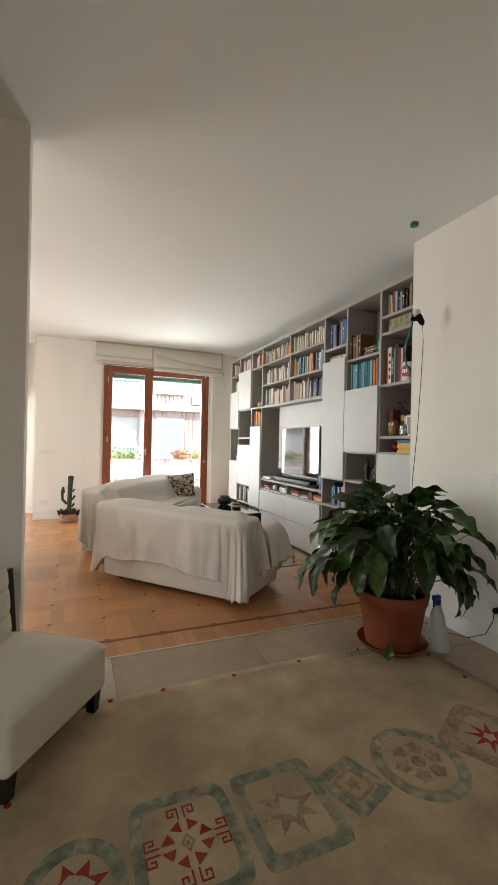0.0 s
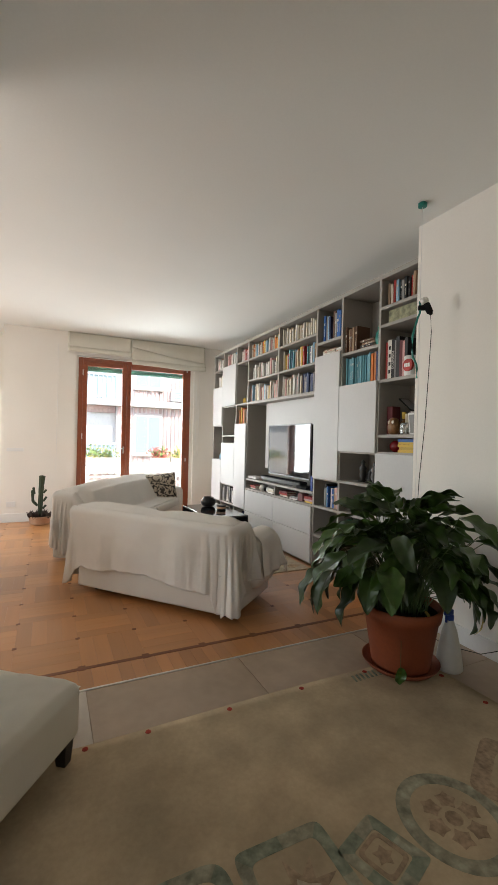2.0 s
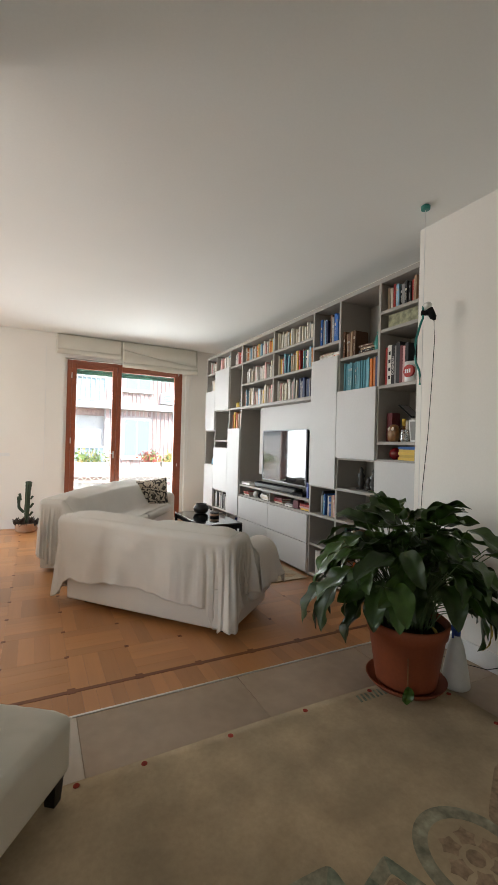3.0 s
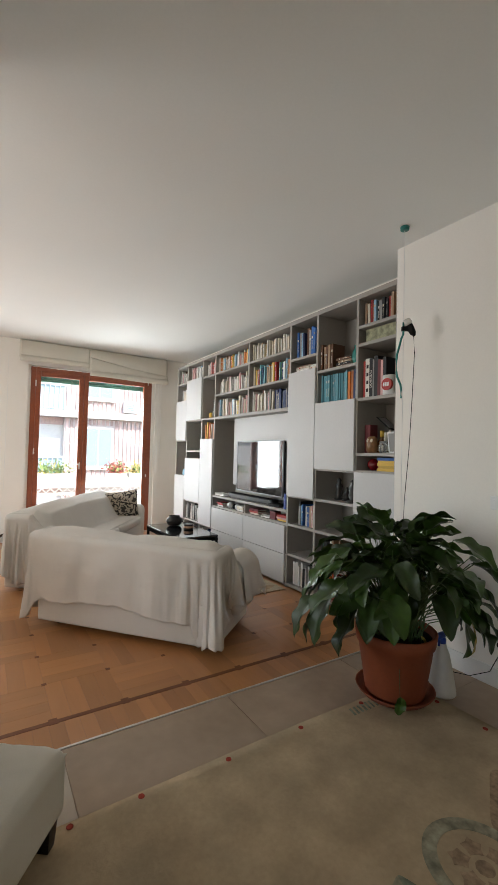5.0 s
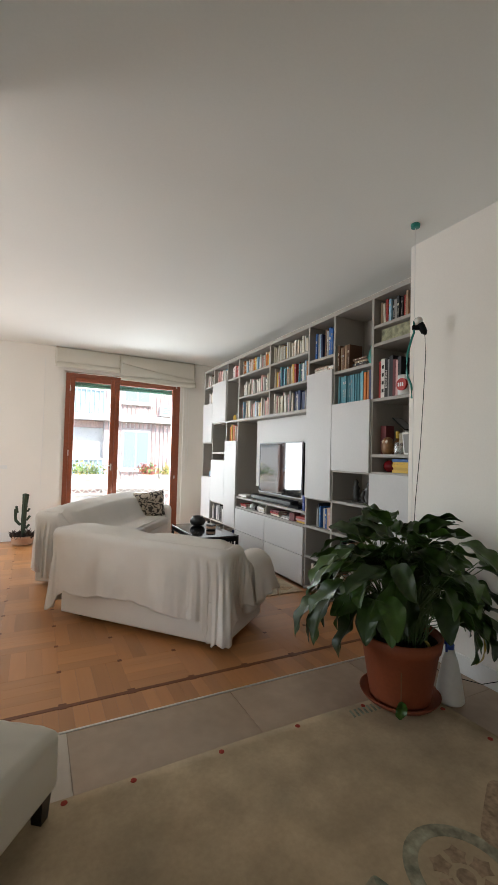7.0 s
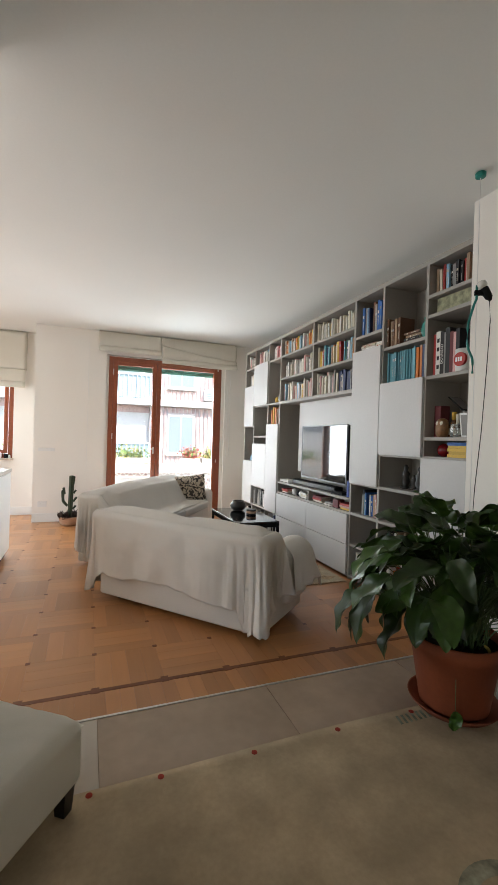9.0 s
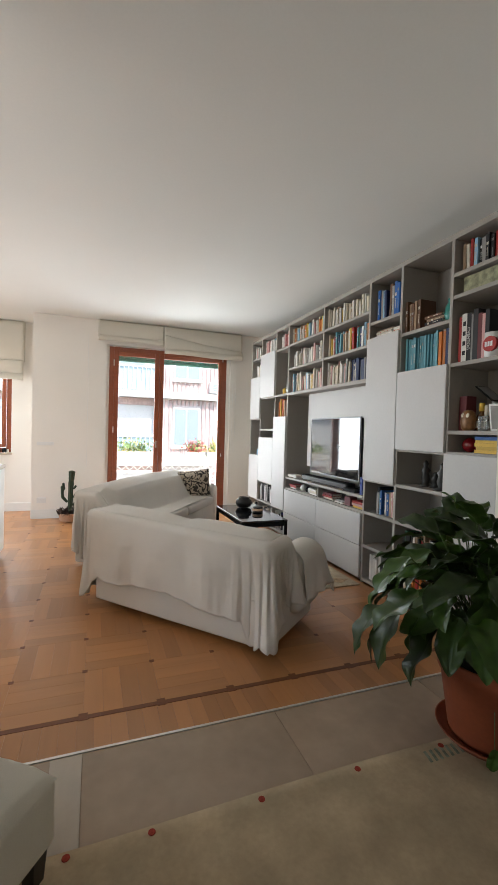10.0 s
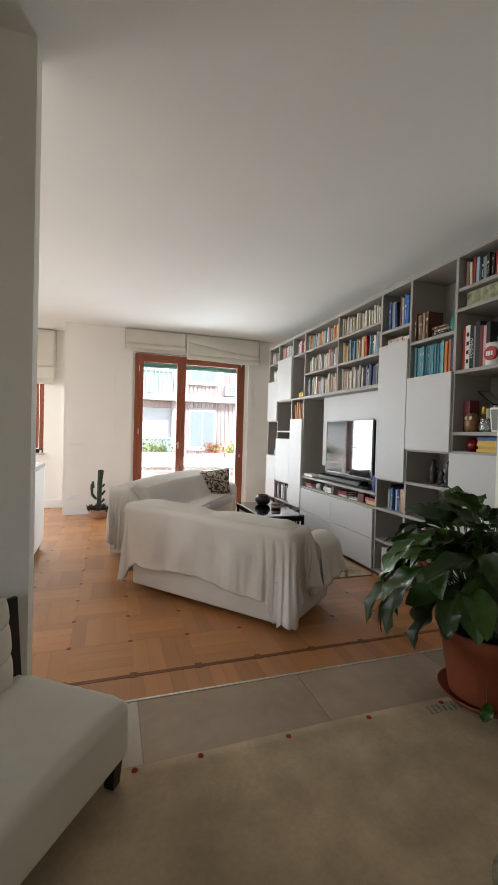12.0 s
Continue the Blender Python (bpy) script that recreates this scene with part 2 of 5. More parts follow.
wall = bmesh.new()
for x0, x1, z0, z1 in ((-0.105, DOOR_X0 - 0.04, 0, H), (DOOR_X1 + 0.06, XB, 0, H), (DOOR_X0 - 0.04, DOOR_X1 + 0.06, DOOR_H + 0.02, H)):
    box_into(wall, x0, x1, YW, YW + 0.36, z0, z1)
for x0, x1, z1 in ((DOOR_X0 - 0.04, DOOR_X0, DOOR_H), (DOOR_X1, DOOR_X1 + 0.06, DOOR_H)):
    box_into(wall, x0, x1, YW + 0.035, YW + 0.36, 0, z1 + 0.02)
structure("wall_north", wall, PLASTER, "white painted wall around the balcony door", "wall")
AY = 10.0
wall = bmesh.new()
for x0, x1, z0, z1 in ((-3.5, -2.05, 0, H), (-0.47, -0.105, 0, H), (-2.05, -0.47, 0, 0.90), (-2.05, -0.47, 2.35, H)):
    box_into(wall, x0, x1, AY, AY + 0.3, z0, z1)
box_into(wall, -0.105, 0.0, YW + 0.36, AY + 0.3, 0, H)
structure("wall_alcove", wall, PLASTER, "white painted wall around the kitchen window", "wall")
structure("ceiling", box(-3.65, XB + 0.15, -0.75, 10.4, H, H + 0.2), CEILING, "plain white painted ceiling", "ceiling")
structure("floor_base", box(-3.65, XB + 0.15, -0.75, 10.3, -0.25, -0.012), GROUT, "screed under the floor", "floor")

# baseboards
def skirting(x0, x1, y0, y1, h=0.115):
    structure("baseboard", box(x0, x1, y0, y1, 0, h, 0.004), TRIM, "low white painted baseboard", "baseboard")


skirting(XW - 0.014, XW - 0.001, -0.59, YT)
skirting(-0.105, DOOR_X0 - 0.05, YW - 0.014, YW - 0.001, 0.13)
skirting(DOOR_X1 + 0.07, 3.0, YW - 0.014, YW - 0.001, 0.13)
skirting(-3.49, -0.107, AY - 0.014, AY - 0.001, 0.13)
skirting(-1.59, 0.245, 4.386, 4.399)


# ---- balcony door and kitchen window ----
def bar(parent, name, x0, x1, y0, y1, z0, z1, mat=None, bevel=0.006):
    return part(name, box(x0, x1, y0, y1, z0, z1, bevel), mat or MAHOGANY, parent)


def balcony_door():
    y0 = YW + 0.03
    w = thing("balcony_door", pose(0, 0, 0), "two-leaf balcony door with reddish mahogany wooden frames", "door", kind="structure")
    x0, x1, h = DOOR_X0, DOOR_X1, DOOR_H
    part("frame", box(x0, x0 + 0.065, y0, y0 + 0.09, 0, h, 0.006), MAHOGANY, w)
    bar(w, "frame", x1 - 0.065, x1, y0, y0 + 0.09, 0, h)
    bar(w, "frame", x0 + 0.065, x1 - 0.065, y0, y0 + 0.09, h - 0.06, h)
    mid = 1.652
    for a, b in ((x0 + 0.0655, mid - 0.001), (mid + 0.001, x1 - 0.0655)):
        leaf = thing("door_leaf", pose(0, 0, 0), "", "")
        leaf.parent = w
        s = 0.068
        z0, z1 = 0.03, h - 0.0605
        for n, q in (("stile", (a, a + s, z0, z1)), ("stile", (b - s, b, z0, z1)), ("rail", (a + s, b - s, z1 - s, z1)), ("rail", (a + s, b - s, z0, z0 + 0.11))):
            part(n, box(q[0], q[1], y0 - 0.012, y0 + 0.05, q[2], q[3], 0.008), MAHOGANY, leaf)
        g = part("pane", box(a + s, b - s, y0 + 0.016, y0 + 0.022, z0 + 0.11, z1 - s), GLASS, leaf)
        g.visible_shadow = False
    hd = part("handle", box(mid - 0.045, mid - 0.025, y0 - 0.02, y0 - 0.011, 1.03, 1.14, 0.004), BRASS, w, "brass lever handle")
    part("lever", tube([(mid - 0.035, y0 - 0.02, 1.105), (mid - 0.035, y0 - 0.05, 1.105), (mid - 0.055, y0 - 0.056, 1.107), (mid - 0.14, y0 - 0.056, 1.11)], 0.008), BRASS, hd)
    for z in (0.35, 1.25, 2.25):
        part("hinge", tube([(x0 + 0.066, y0 - 0.014, z), (x0 + 0.066, y0 - 0.014, z + 0.09)], 0.008), BRASS, w)
    for z in (0.9, 2.44):
        part("hinge", tube([(x1 - 0.068, y0 - 0.014, z), (x1 - 0.068, y0 - 0.014, z + 0.05)], 0.008), BRASS, w)
    shutter = part("shutter", box(x0 + 0.03, x1 - 0.03, y0 + 0.13, y0 + 0.145, h - 0.19, h + 0.0), SHUTTER_GREEN, w, "rolled-up green shutter")
    for k in range(3):
        part("slat", box(x0 + 0.03, x1 - 0.03, y0 + 0.124, y0 + 0.150, h - 0.185 + 0.05 * k, h - 0.142 + 0.05 * k, 0.006), SHUTTER_GREEN, shutter)


balcony_door()


def kitchen_window():
    w = thing("kitchen_window", pose(0, 0, 0), "mahogany-framed kitchen window above a stone sill", "window", kind="structure")
    x0, x1, z0, z1, y = -2.05, -0.47, 0.90, 2.35, AY + 0.04
    for q in ((x0, x0 + 0.07, z0, z1), (x1 - 0.07, x1, z0, z1), (x0 + 0.07, x1 - 0.07, z1 - 0.07, z1), (x0 + 0.07, x1 - 0.07, z0, z0 + 0.07)):
        bar(w, "frame", q[0], q[1], y, y + 0.08, q[2], q[3])
    m = (x0 + x1) / 2
    for a, b in ((x0 + 0.075, m), (m, x1 - 0.075)):
        for q in ((a, a + 0.06, z0 + 0.075, z1 - 0.075), (b - 0.06, b, z0 + 0.075, z1 - 0.075), (a + 0.06, b - 0.06, z0 + 0.075, z0 + 0.135), (a + 0.06, b - 0.06, z1 - 0.135, z1 - 0.075)):
            bar(w, "sash", q[0], q[1], y - 0.012, y + 0.05, q[2], q[3])
        part("pane", box(a + 0.06, b - 0.06, y + 0.016, y + 0.022, z0 + 0.135, z1 - 0.135), GLASS, w).visible_shadow = False
    part("window_sill", box(x0 - 0.02, x1 + 0.02, AY - 0.05, y - 0.013, z0 - 0.03, z0 + 0.002, 0.004), PALE_STONE, w, "pale stone sill")


kitchen_window()


# ---- roman blinds ----
def roman_blind(x0, x1, ztop, folds, sag=0.0, depth=0.075, y=YW, slant=0.0):
    """A drawn-up cloth blind: a valance with gathered folds at its foot. folds: heights of the hems."""
    b = thing("roman_blind", pose((x0 + x1) / 2, y, ztop), "drawn-up cream linen roman blind on the wall", "blind", "roman blinds")
    half = (x1 - x0) / 2
    n = len(folds)
    for k, z in enumerate(folds):
        top = 0 if k == 0 else folds[k - 1] + 0.03

        def f(u, v, k=k, z=z, top=top):
            x = -half + 2 * half * u
            s = sag * math.sin(u * math.pi * 1.0) * (k + 1) / n
            tilt = slant * (1 - u) ** 1.4
            upper = top + (tilt if k == 1 else 0)
            zz = upper + (z + (tilt if k == 0 else 0) - s - 0.02 * math.sin(u * 5 + k * 2) * (0.35 if sag else 0.15) - upper) * v
            belly = -depth - 0.026 * k - (0.018 + 0.5 * sag) * math.sin(v * math.pi) - 0.012 * v + 0.01 * math.sin(u * 9 + 4 * k) * v * (1.0 if sag else 0.3)
            return (x, belly, zz)
        sh = grid_mesh(f, 40, 10)
        ob = part("fold", sh, BLIND, b, "", True)
        md = ob.modifiers.new("thick", "SOLIDIFY")
        md.thickness = 0.006
    part("headrail", box(-half + 0.01, half - 0.01, -depth + 0.012, -0.001, -0.05, -0.002, 0.004), WHITE_GLOSS, b)
    for s in (-1, 1):
        part("cheek", box(s * half - 0.004, s * half + 0.004, -depth, -0.001, folds[0] + 0.02, 0.0), BLIND, b)
    return b


roman_blind(0.755, 1.69, H - 0.012, (-0.255, -0.30), 0.0)
roman_blind(1.70, 2.95, H - 0.012, (-0.31, -0.37, -0.42), 0.008, slant=0.15)
roman_blind(-2.2, -0.30, H - 0.012, (-0.62, -0.82, -0.88), 0.0, 0.07, AY)
for x, z in ((0.62, 0.75), (2.83, 0.95), (2.88, 1.0)):
    solid("blind_cord", tube([(x, YW - 0.03, H - 0.2), (x + 0.004, YW - 0.025, 1.9), (x, YW - 0.02, z)], 0.0022, 6), WHITE_GLOSS, pose(0, 0, 0), "thin white pull cord of the blind", "cord", "blind cords")


# ---- bookcase ----
BX, BD = 2.995, 0.36          # front plane and depth
COLS = (4.56, 4.975, 5.478, 5.89, 6.69, 7.54, 7.93, 8.45, 8.84)
LV = (0.03, 0.33, 0.628, 0.92, 1.211, 1.515, 1.806, 2.108, 2.405, 2.655)
T = 0.026


def bookcase():
    b = thing("bookcase", pose(BX, 6.7, 0), "tall taupe wall bookcase with pale grey doors and drawers", "bookcase")

    def panel(name, x0, x1, y0, y1, z0, z1, mat=TAUPE, bevel=0.0012):
        return part(name, box(x0, x1, y0 - 6.7, y1 - 6.7, z0, z1, bevel, 1), mat, b)

    def upright(y, z0=0.0, z1=2.655):
        panel("upright", 0, BD, y - T / 2, y + T / 2, z0, z1)

    def shelf(c0, c1, z, th=T, mat=TAUPE):
        panel("shelf", 0.001, BD - 0.012, COLS[c0] + T / 2, COLS[c1] - T / 2, z - th / 2, z + th / 2, mat)

    for i, y in enumerate(COLS):
        if i == 4:
            upright(y, 1.79, 2.655)
        elif i == 0:
            upright(y + T / 2)
        else:
            upright(y, 0.0, 2.655)
    panel("top_panel", 0, BD, COLS[0], COLS[-1] + T / 2, 2.6555, 2.695)
    for i in range(8):
        if i in (3, 4):
            panel("back_panel", BD - 0.011, BD - 0.001, COLS[i] + T / 2, COLS[i + 1] - T / 2, 1.80, 2.65)
        else:
            panel("back_panel", BD - 0.011, BD - 0.001, COLS[i] + T / 2, COLS[i + 1] - T / 2, 0.03, 2.65)
    panel("back_panel", BD - 0.011, BD - 0.001, COLS[3] + T / 2, COLS[5] - T / 2, 0.03, 1.80)
    panel("plinth", 0.03, 0.05, COLS[0], COLS[-1], 0.0, 0.03)
    # shelves, column by column
    for c, zs in ((0, (0.03, 1.206, 1.35, 1.806, 2.262, 2.412)), (1, (0.03, 0.33, 0.628, 0.92, 1.206, 1.806, 2.113)), (2, (0.03, 0.33, 0.628, 0.92, 2.146, 2.292)),
                  (5, (0.03, 0.33, 1.515, 1.806, 2.405)), (6, (0.03, 0.33, 0.61, 1.235, 1.352, 1.806, 2.412)), (7, (0.03, 0.33, 0.965, 1.515, 2.12, 2.405))):
        for z in zs:
            shelf(c, c + 1, z)
    for z in (2.11, 2.408):
        shelf(3, 4, z)
        shelf(4, 5, z)
    shelf(3, 5, 1.803, 0.036)
    # television niche: ledge, open slot, drawers
    panel("ledge", -0.004, BD - 0.012, COLS[3] + T / 2, COLS[5] - T / 2, 0.745, 0.772)
    panel("shelf", 0.001, BD - 0.012, COLS[3] + T / 2, COLS[5] - T / 2, 0.612, 0.634)
    panel("upright", 0.001, BD - 0.012, 6.70, 6.72, 0.634, 0.745)
    panel("tv_panel", 0.135, 0.160, COLS[3] + T / 2, 7.23, 0.93, 1.784, DOOR)
    for y0, y1 in ((COLS[3] + 0.015, 6.708), (6.712, COLS[5] - 0.015)):
        for z0, z1 in ((0.035, 0.322), (0.327, 0.611)):
            panel("drawer_front", -0.02, 0.0005, y0, y1, z0, z1, DOOR, 0.003)
    # doors, a little proud of the carcass
    for c, z0, z1 in ((0, 0.035, 1.203), (1, 1.209, 1.818), (2, 0.922, 2.158), (5, 0.335, 1.525), (6, 1.812, 2.422), (6, 0.617, 1.243), (7, 1.518, 2.13), (7, 0.335, 0.975)):
        panel("door", -0.021, 0.0005, COLS[c] + 0.002, COLS[c + 1] - 0.002, z0, z1, DOOR, 0.003)
    return b


bookcase()


# ---- rug ----
RUG_X0, RUG_X1, RUG_Y0, RUG_Y1 = -0.75, 2.55, 1.2, 4.105


def rug():
    r = thing("rug", pose(0, 0, 0), "worn beige wool rug with faded teal and red medallions", "rug")

    def f(u, v):
        x = RUG_X0 + (RUG_X1 - RUG_X0) * u
        y = RUG_Y0 + (RUG_Y1 - RUG_Y0) * v
        x += 0.012 * math.sin(v * 11) * (u - 0.5) * 2
        y += 0.010 * math.sin(u * 9 + 1) * (v - 0.5) * 2
        return (x, y, 0.010 + 0.0006 * noise.noise((x * 2, y * 2, 0)))
    ob = part("woven_field", grid_mesh(f, 60, 60), RUG, r, "", True)
    md = ob.modifiers.new("thick", "SOLIDIFY")
    md.thickness, md.offset = 0.009, -1
    Z = 0.0096

    def flat(name, outline, mat, dz=0.0):
        part(name, prism(outline, Z + dz, Z + dz + 0.0018), mat, r)

    def block(cx, cy, outer, inner, i0, i1, mat, dz):
        bm = bmesh.new()
        n = len(outer)
        a = [bm.verts.new((cx + outer[i % n][0], cy + outer[i % n][1], Z + dz)) for i in range(i0, i1 + 1)]
        b = [bm.verts.new((cx + inner[i % n][0], cy + inner[i % n][1], Z + dz)) for i in range(i0, i1 + 1)]
        for i in range(i1 - i0):
            bm.faces.new((a[i], a[i + 1], b[i + 1], b[i]))
        ex = bmesh.ops.extrude_face_region(bm, geom=list(bm.faces))
        bmesh.ops.translate(bm, vec=(0, 0, 0.0018), verts=[g for g in ex["geom"] if isinstance(g, bmesh.types.BMVert)])
        bmesh.ops.recalc_face_normals(bm, faces=bm.faces)
        part("border", bm, mat, r)

    def ring(cx, cy, outer, inner, mat, dz=0.0):
        """A border round a medallion; the teal ones change shade block by block."""
        cuts = (0, 6, 10, 16, 20, 26, 30, 36, 40) if mat is RUG_TEAL else (0, 20, 40)
        for k, (i0, i1) in enumerate(zip(cuts, cuts[1:])):
            block(cx, cy, outer, inner, i0, i1, RUG_FADED if mat is RUG_TEAL and k % 2 else mat, dz)

    def superellipse(rx, ry, p, turn=0.0, n=40):
        out = []
        for i in range(n):
            a = 2 * math.pi * i / n
            c, s = math.cos(a), math.sin(a)
            x = rx * math.copysign(abs(c) ** (2 / p), c)
            y = ry * math.copysign(abs(s) ** (2 / p), s)
            out.append((x * math.cos(turn) - y * math.sin(turn), x * math.sin(turn) + y * math.cos(turn)))
        return out

    def star(cx, cy, r0, r1, points, mat, turn=0.0, dz=0.0):
        flat("motif", [(cx + (r0 if i % 2 == 0 else r1) * math.cos(math.pi * i / points + turn), cy + (r0 if i % 2 == 0 else r1) * math.sin(math.pi * i / points + turn)) for i in range(2 * points)], mat, dz)

    def hooked_cross(cx, cy, k, turn):
        """Four pairs of hooked arms round a lozenge."""
        def rot(x, y):
            return (cx + x * math.cos(turn) - y * math.sin(turn), cy + x * math.sin(turn) + y * math.cos(turn))
        for q in range(4):
            a = q * math.pi / 2

            def at(x, y):
                x, y = x * k, y * k
                return rot(x * math.cos(a) - y * math.sin(a), x * math.sin(a) + y * math.cos(a))
            for s in (1, -1):
                flat("motif", [at(0.30, 0.08 * s), at(0.62, 0.10 * s), at(0.42, 0.34 * s)], RUG_RED)
                for x0, x1, y0, y1 in ((0.66, 1.0, 0.06, 0.10), (0.96, 1.0, 0.10, 0.34), (0.76, 0.96, 0.30, 0.34), (0.76, 0.80, 0.18, 0.30), (0.80, 0.90, 0.18, 0.22)):
                    flat("motif", [at(x0, y0 * s), at(x1, y0 * s), at(x1, y1 * s), at(x0, y1 * s)], RUG_RED)
        ring(cx, cy, [(x, y) for x, y in superellipse(0.16 * k, 0.24 * k, 1.05, turn)], superellipse(0.10 * k, 0.17 * k, 1.05, turn), RUG_BROWN)
        star(cx, cy, 0.05 * k, 0.05 * k, 6, RUG_BROWN)

    # medallions in a row
    c = (0.845, 3.235)
    ring(*c, superellipse(0.172, 0.20, 6, 0.0), superellipse(0.135, 0.155, 6, 0.0), RUG_TEAL)
    hooked_cross(*c, 0.135, 0.0)
    c = (1.20, 3.235)
    ring(*c, superellipse(0.158, 0.19, 12, 0.0), superellipse(0.118, 0.145, 9, 0.0), RUG_TEAL)
    star(*c, 0.115, 0.052, 8, RUG_BROWN, 0.2)
    star(*c, 0.05, 0.03, 4, RUG_PALE, 0.2, 0.0006)
    c = (1.475, 3.235)
    ring(*c, superellipse(0.100, 0.110, 14, 0.35), superellipse(0.062, 0.068, 12, 0.35), RUG_TEAL)
    ring(*c, superellipse(0.058, 0.062, 6, 0.35), superellipse(0.044, 0.048, 6, 0.35), RUG_BROWN)
    star(*c, 0.035, 0.02, 5, RUG_BROWN)
    c = (1.79, 3.235)
    ring(*c, superellipse(0.185, 0.195, 2), superellipse(0.138, 0.146, 2), RUG_FADED)
    for i in range(6):
        star(c[0] + 0.075 * math.cos(i * math.pi / 3), c[1] + 0.075 * math.sin(i * math.pi / 3), 0.038, 0.026, 5, RUG_BROWN, i)
    star(*c, 0.03, 0.03, 5, RUG_BROWN)
    c = (2.19, 3.23)
    ring(*c, superellipse(0.18, 0.18, 8, 0.5), superellipse(0.115, 0.115, 6, 0.5), RUG_BROWN)
    star(*c, 0.098, 0.036, 8, RUG_RED, 0.1)
    star(*c, 0.032, 0.02, 5, RUG_PALE, 0.2, 0.0006)
    c = (0.51, 3.20)
    ring(*c, superellipse(0.148, 0.17, 2), superellipse(0.104, 0.118, 2), RUG_TEAL)
    star(*c, 0.10, 0.055, 8, RUG_RED, 0.3)
    star(*c, 0.06, 0.05, 4, RUG_PALE, 0.2, 0.0006)
    # faint fringe of writing-like bars near the corner, and red tufts on the edge
    for i in range(7):
        flat("bar", [(2.02 + 0.028 * i, 4.02), (2.033 + 0.028 * i, 4.02), (2.045 + 0.028 * i, 4.075), (2.032 + 0.028 * i, 4.075)], RUG_TEAL)
    for x, y in ((0.17, 4.07), (0.55, 4.07), (0.672, 4.072), (0.928, 4.074), (1.312, 4.076), (1.719, 4.084), (2.13, 4.08), (2.50, 3.88), (2.50, 3.62), (0.30, 3.585)):
        part("tuft", lathe([(0.004, 0.010), (0.0125, 0.011), (0.012, 0.0135), (0.005, 0.0145)], 10), RUG_RED, r).location = (x, y, 0)
    return r


rug()


# ---- sofas ----
RIM = 0.055


def throw_sheet(L, reach, top, hem, fullness, slant):
    """A cloth that hangs over the rim of the back and both ends of a sofa. Local: x along the back, y to the front."""
    r = 0.06
    a = [Vector((-0.02, reach - (reach - r) * i / 44)) for i in range(45)]
    a += [Vector((r - (r + 0.02) * math.cos(t), r - (r + 0.02) * math.sin(t))) for t in [math.pi / 2 * i / 14 for i in range(1, 14)]]
    a += [Vector((r + (L - 2 * r) * i / 130, -0.02)) for i in range(131)]
    a += [Vector((L - r + (r + 0.02) * math.sin(t), r - (r + 0.02) * math.cos(t))) for t in [math.pi / 2 * i / 14 for i in range(1, 14)]]
    a += [Vector((L + 0.02, r + (reach - r) * i / 44)) for i in range(45)]
    n = len(a)
    dist = [0.0]
    for p, q in zip(a, a[1:]):
        dist.append(dist[-1] + (q - p).length)
    rows, arc = 40, 7
    bm = bmesh.new()
    grid = []
    for i, p in enumerate(a):
        t = (a[min(i + 1, n - 1)] - a[max(i - 1, 0)]).normalized()
        out = Vector((t.y, -t.x))
        fore = slant * max(0, p.y) / reach
        s = dist[i]
        z_top, z_hem, full = top(p.x, p.y), hem(p.x, p.y, s), fullness(p.x, p.y)
        col = []
        for j in range(rows + 1):
            if j <= arc:
                th = math.pi / 2 * (1 - j / arc)
                off, z, v = RIM * (math.cos(th) - 1), z_top - RIM * (1 - math.sin(th)), 0.0
            else:
                v = (j - arc) / (rows - arc)
                z = (z_top - RIM) + (z_hem - z_top + RIM) * v
                ph = s * 30 + 2.2 * math.sin(s * 5.1) + 0.5 * v
                sharp = 1 - 2 * abs(math.sin(ph / 2)) ** 0.8
                soft = math.sin(s * 9 + 1.3 * math.sin(s * 3.1))
                w = v ** 0.9
                pleat = (1 - 2 * abs(math.sin(s * 33 + 3.0 * math.sin(s * 9) + 0.8 * v)) ** 0.7) * (1 + 0.7 * noise.noise((s * 6, 3.1, L)))
                left = max(0, 1 - math.hypot(p.x, p.y) / 0.22)
                off = 0.008 * w + full * (0.034 * sharp + 0.026 * pleat + 0.014) * w + 0.03 * left * w + (1 - min(1, full)) * (0.018 * soft + 0.0012 * pleat) * w + 0.042 * noise.noise((s * 6, z * 1.2, L)) * min(1, 3 * v)
            if v > 0:
                crease = max(0, math.cos(2 * math.pi * s / 0.060 + 1.7 * math.sin(s * 13))) ** 5
                off -= min(1, full) * 0.034 * crease * min(1, 2.0 * v)
            wrinkle = 0.003 * noise.noise((s * 7, z * 16, 2 * L)) + 0.0015 * noise.noise((s * 30, z * 26, L))
            off += wrinkle * (v > 0)
            col.append(bm.verts.new((p.x + out.x * off, p.y + out.y * off + fore * v, z)))
        grid.append(col)
    for g, h in zip(grid, grid[1:]):
        for j in range(rows):
            bm.faces.new((g[j], h[j], h[j + 1], g[j + 1]))
    bmesh.ops.recalc_face_normals(bm, faces=bm.faces)
    return bm


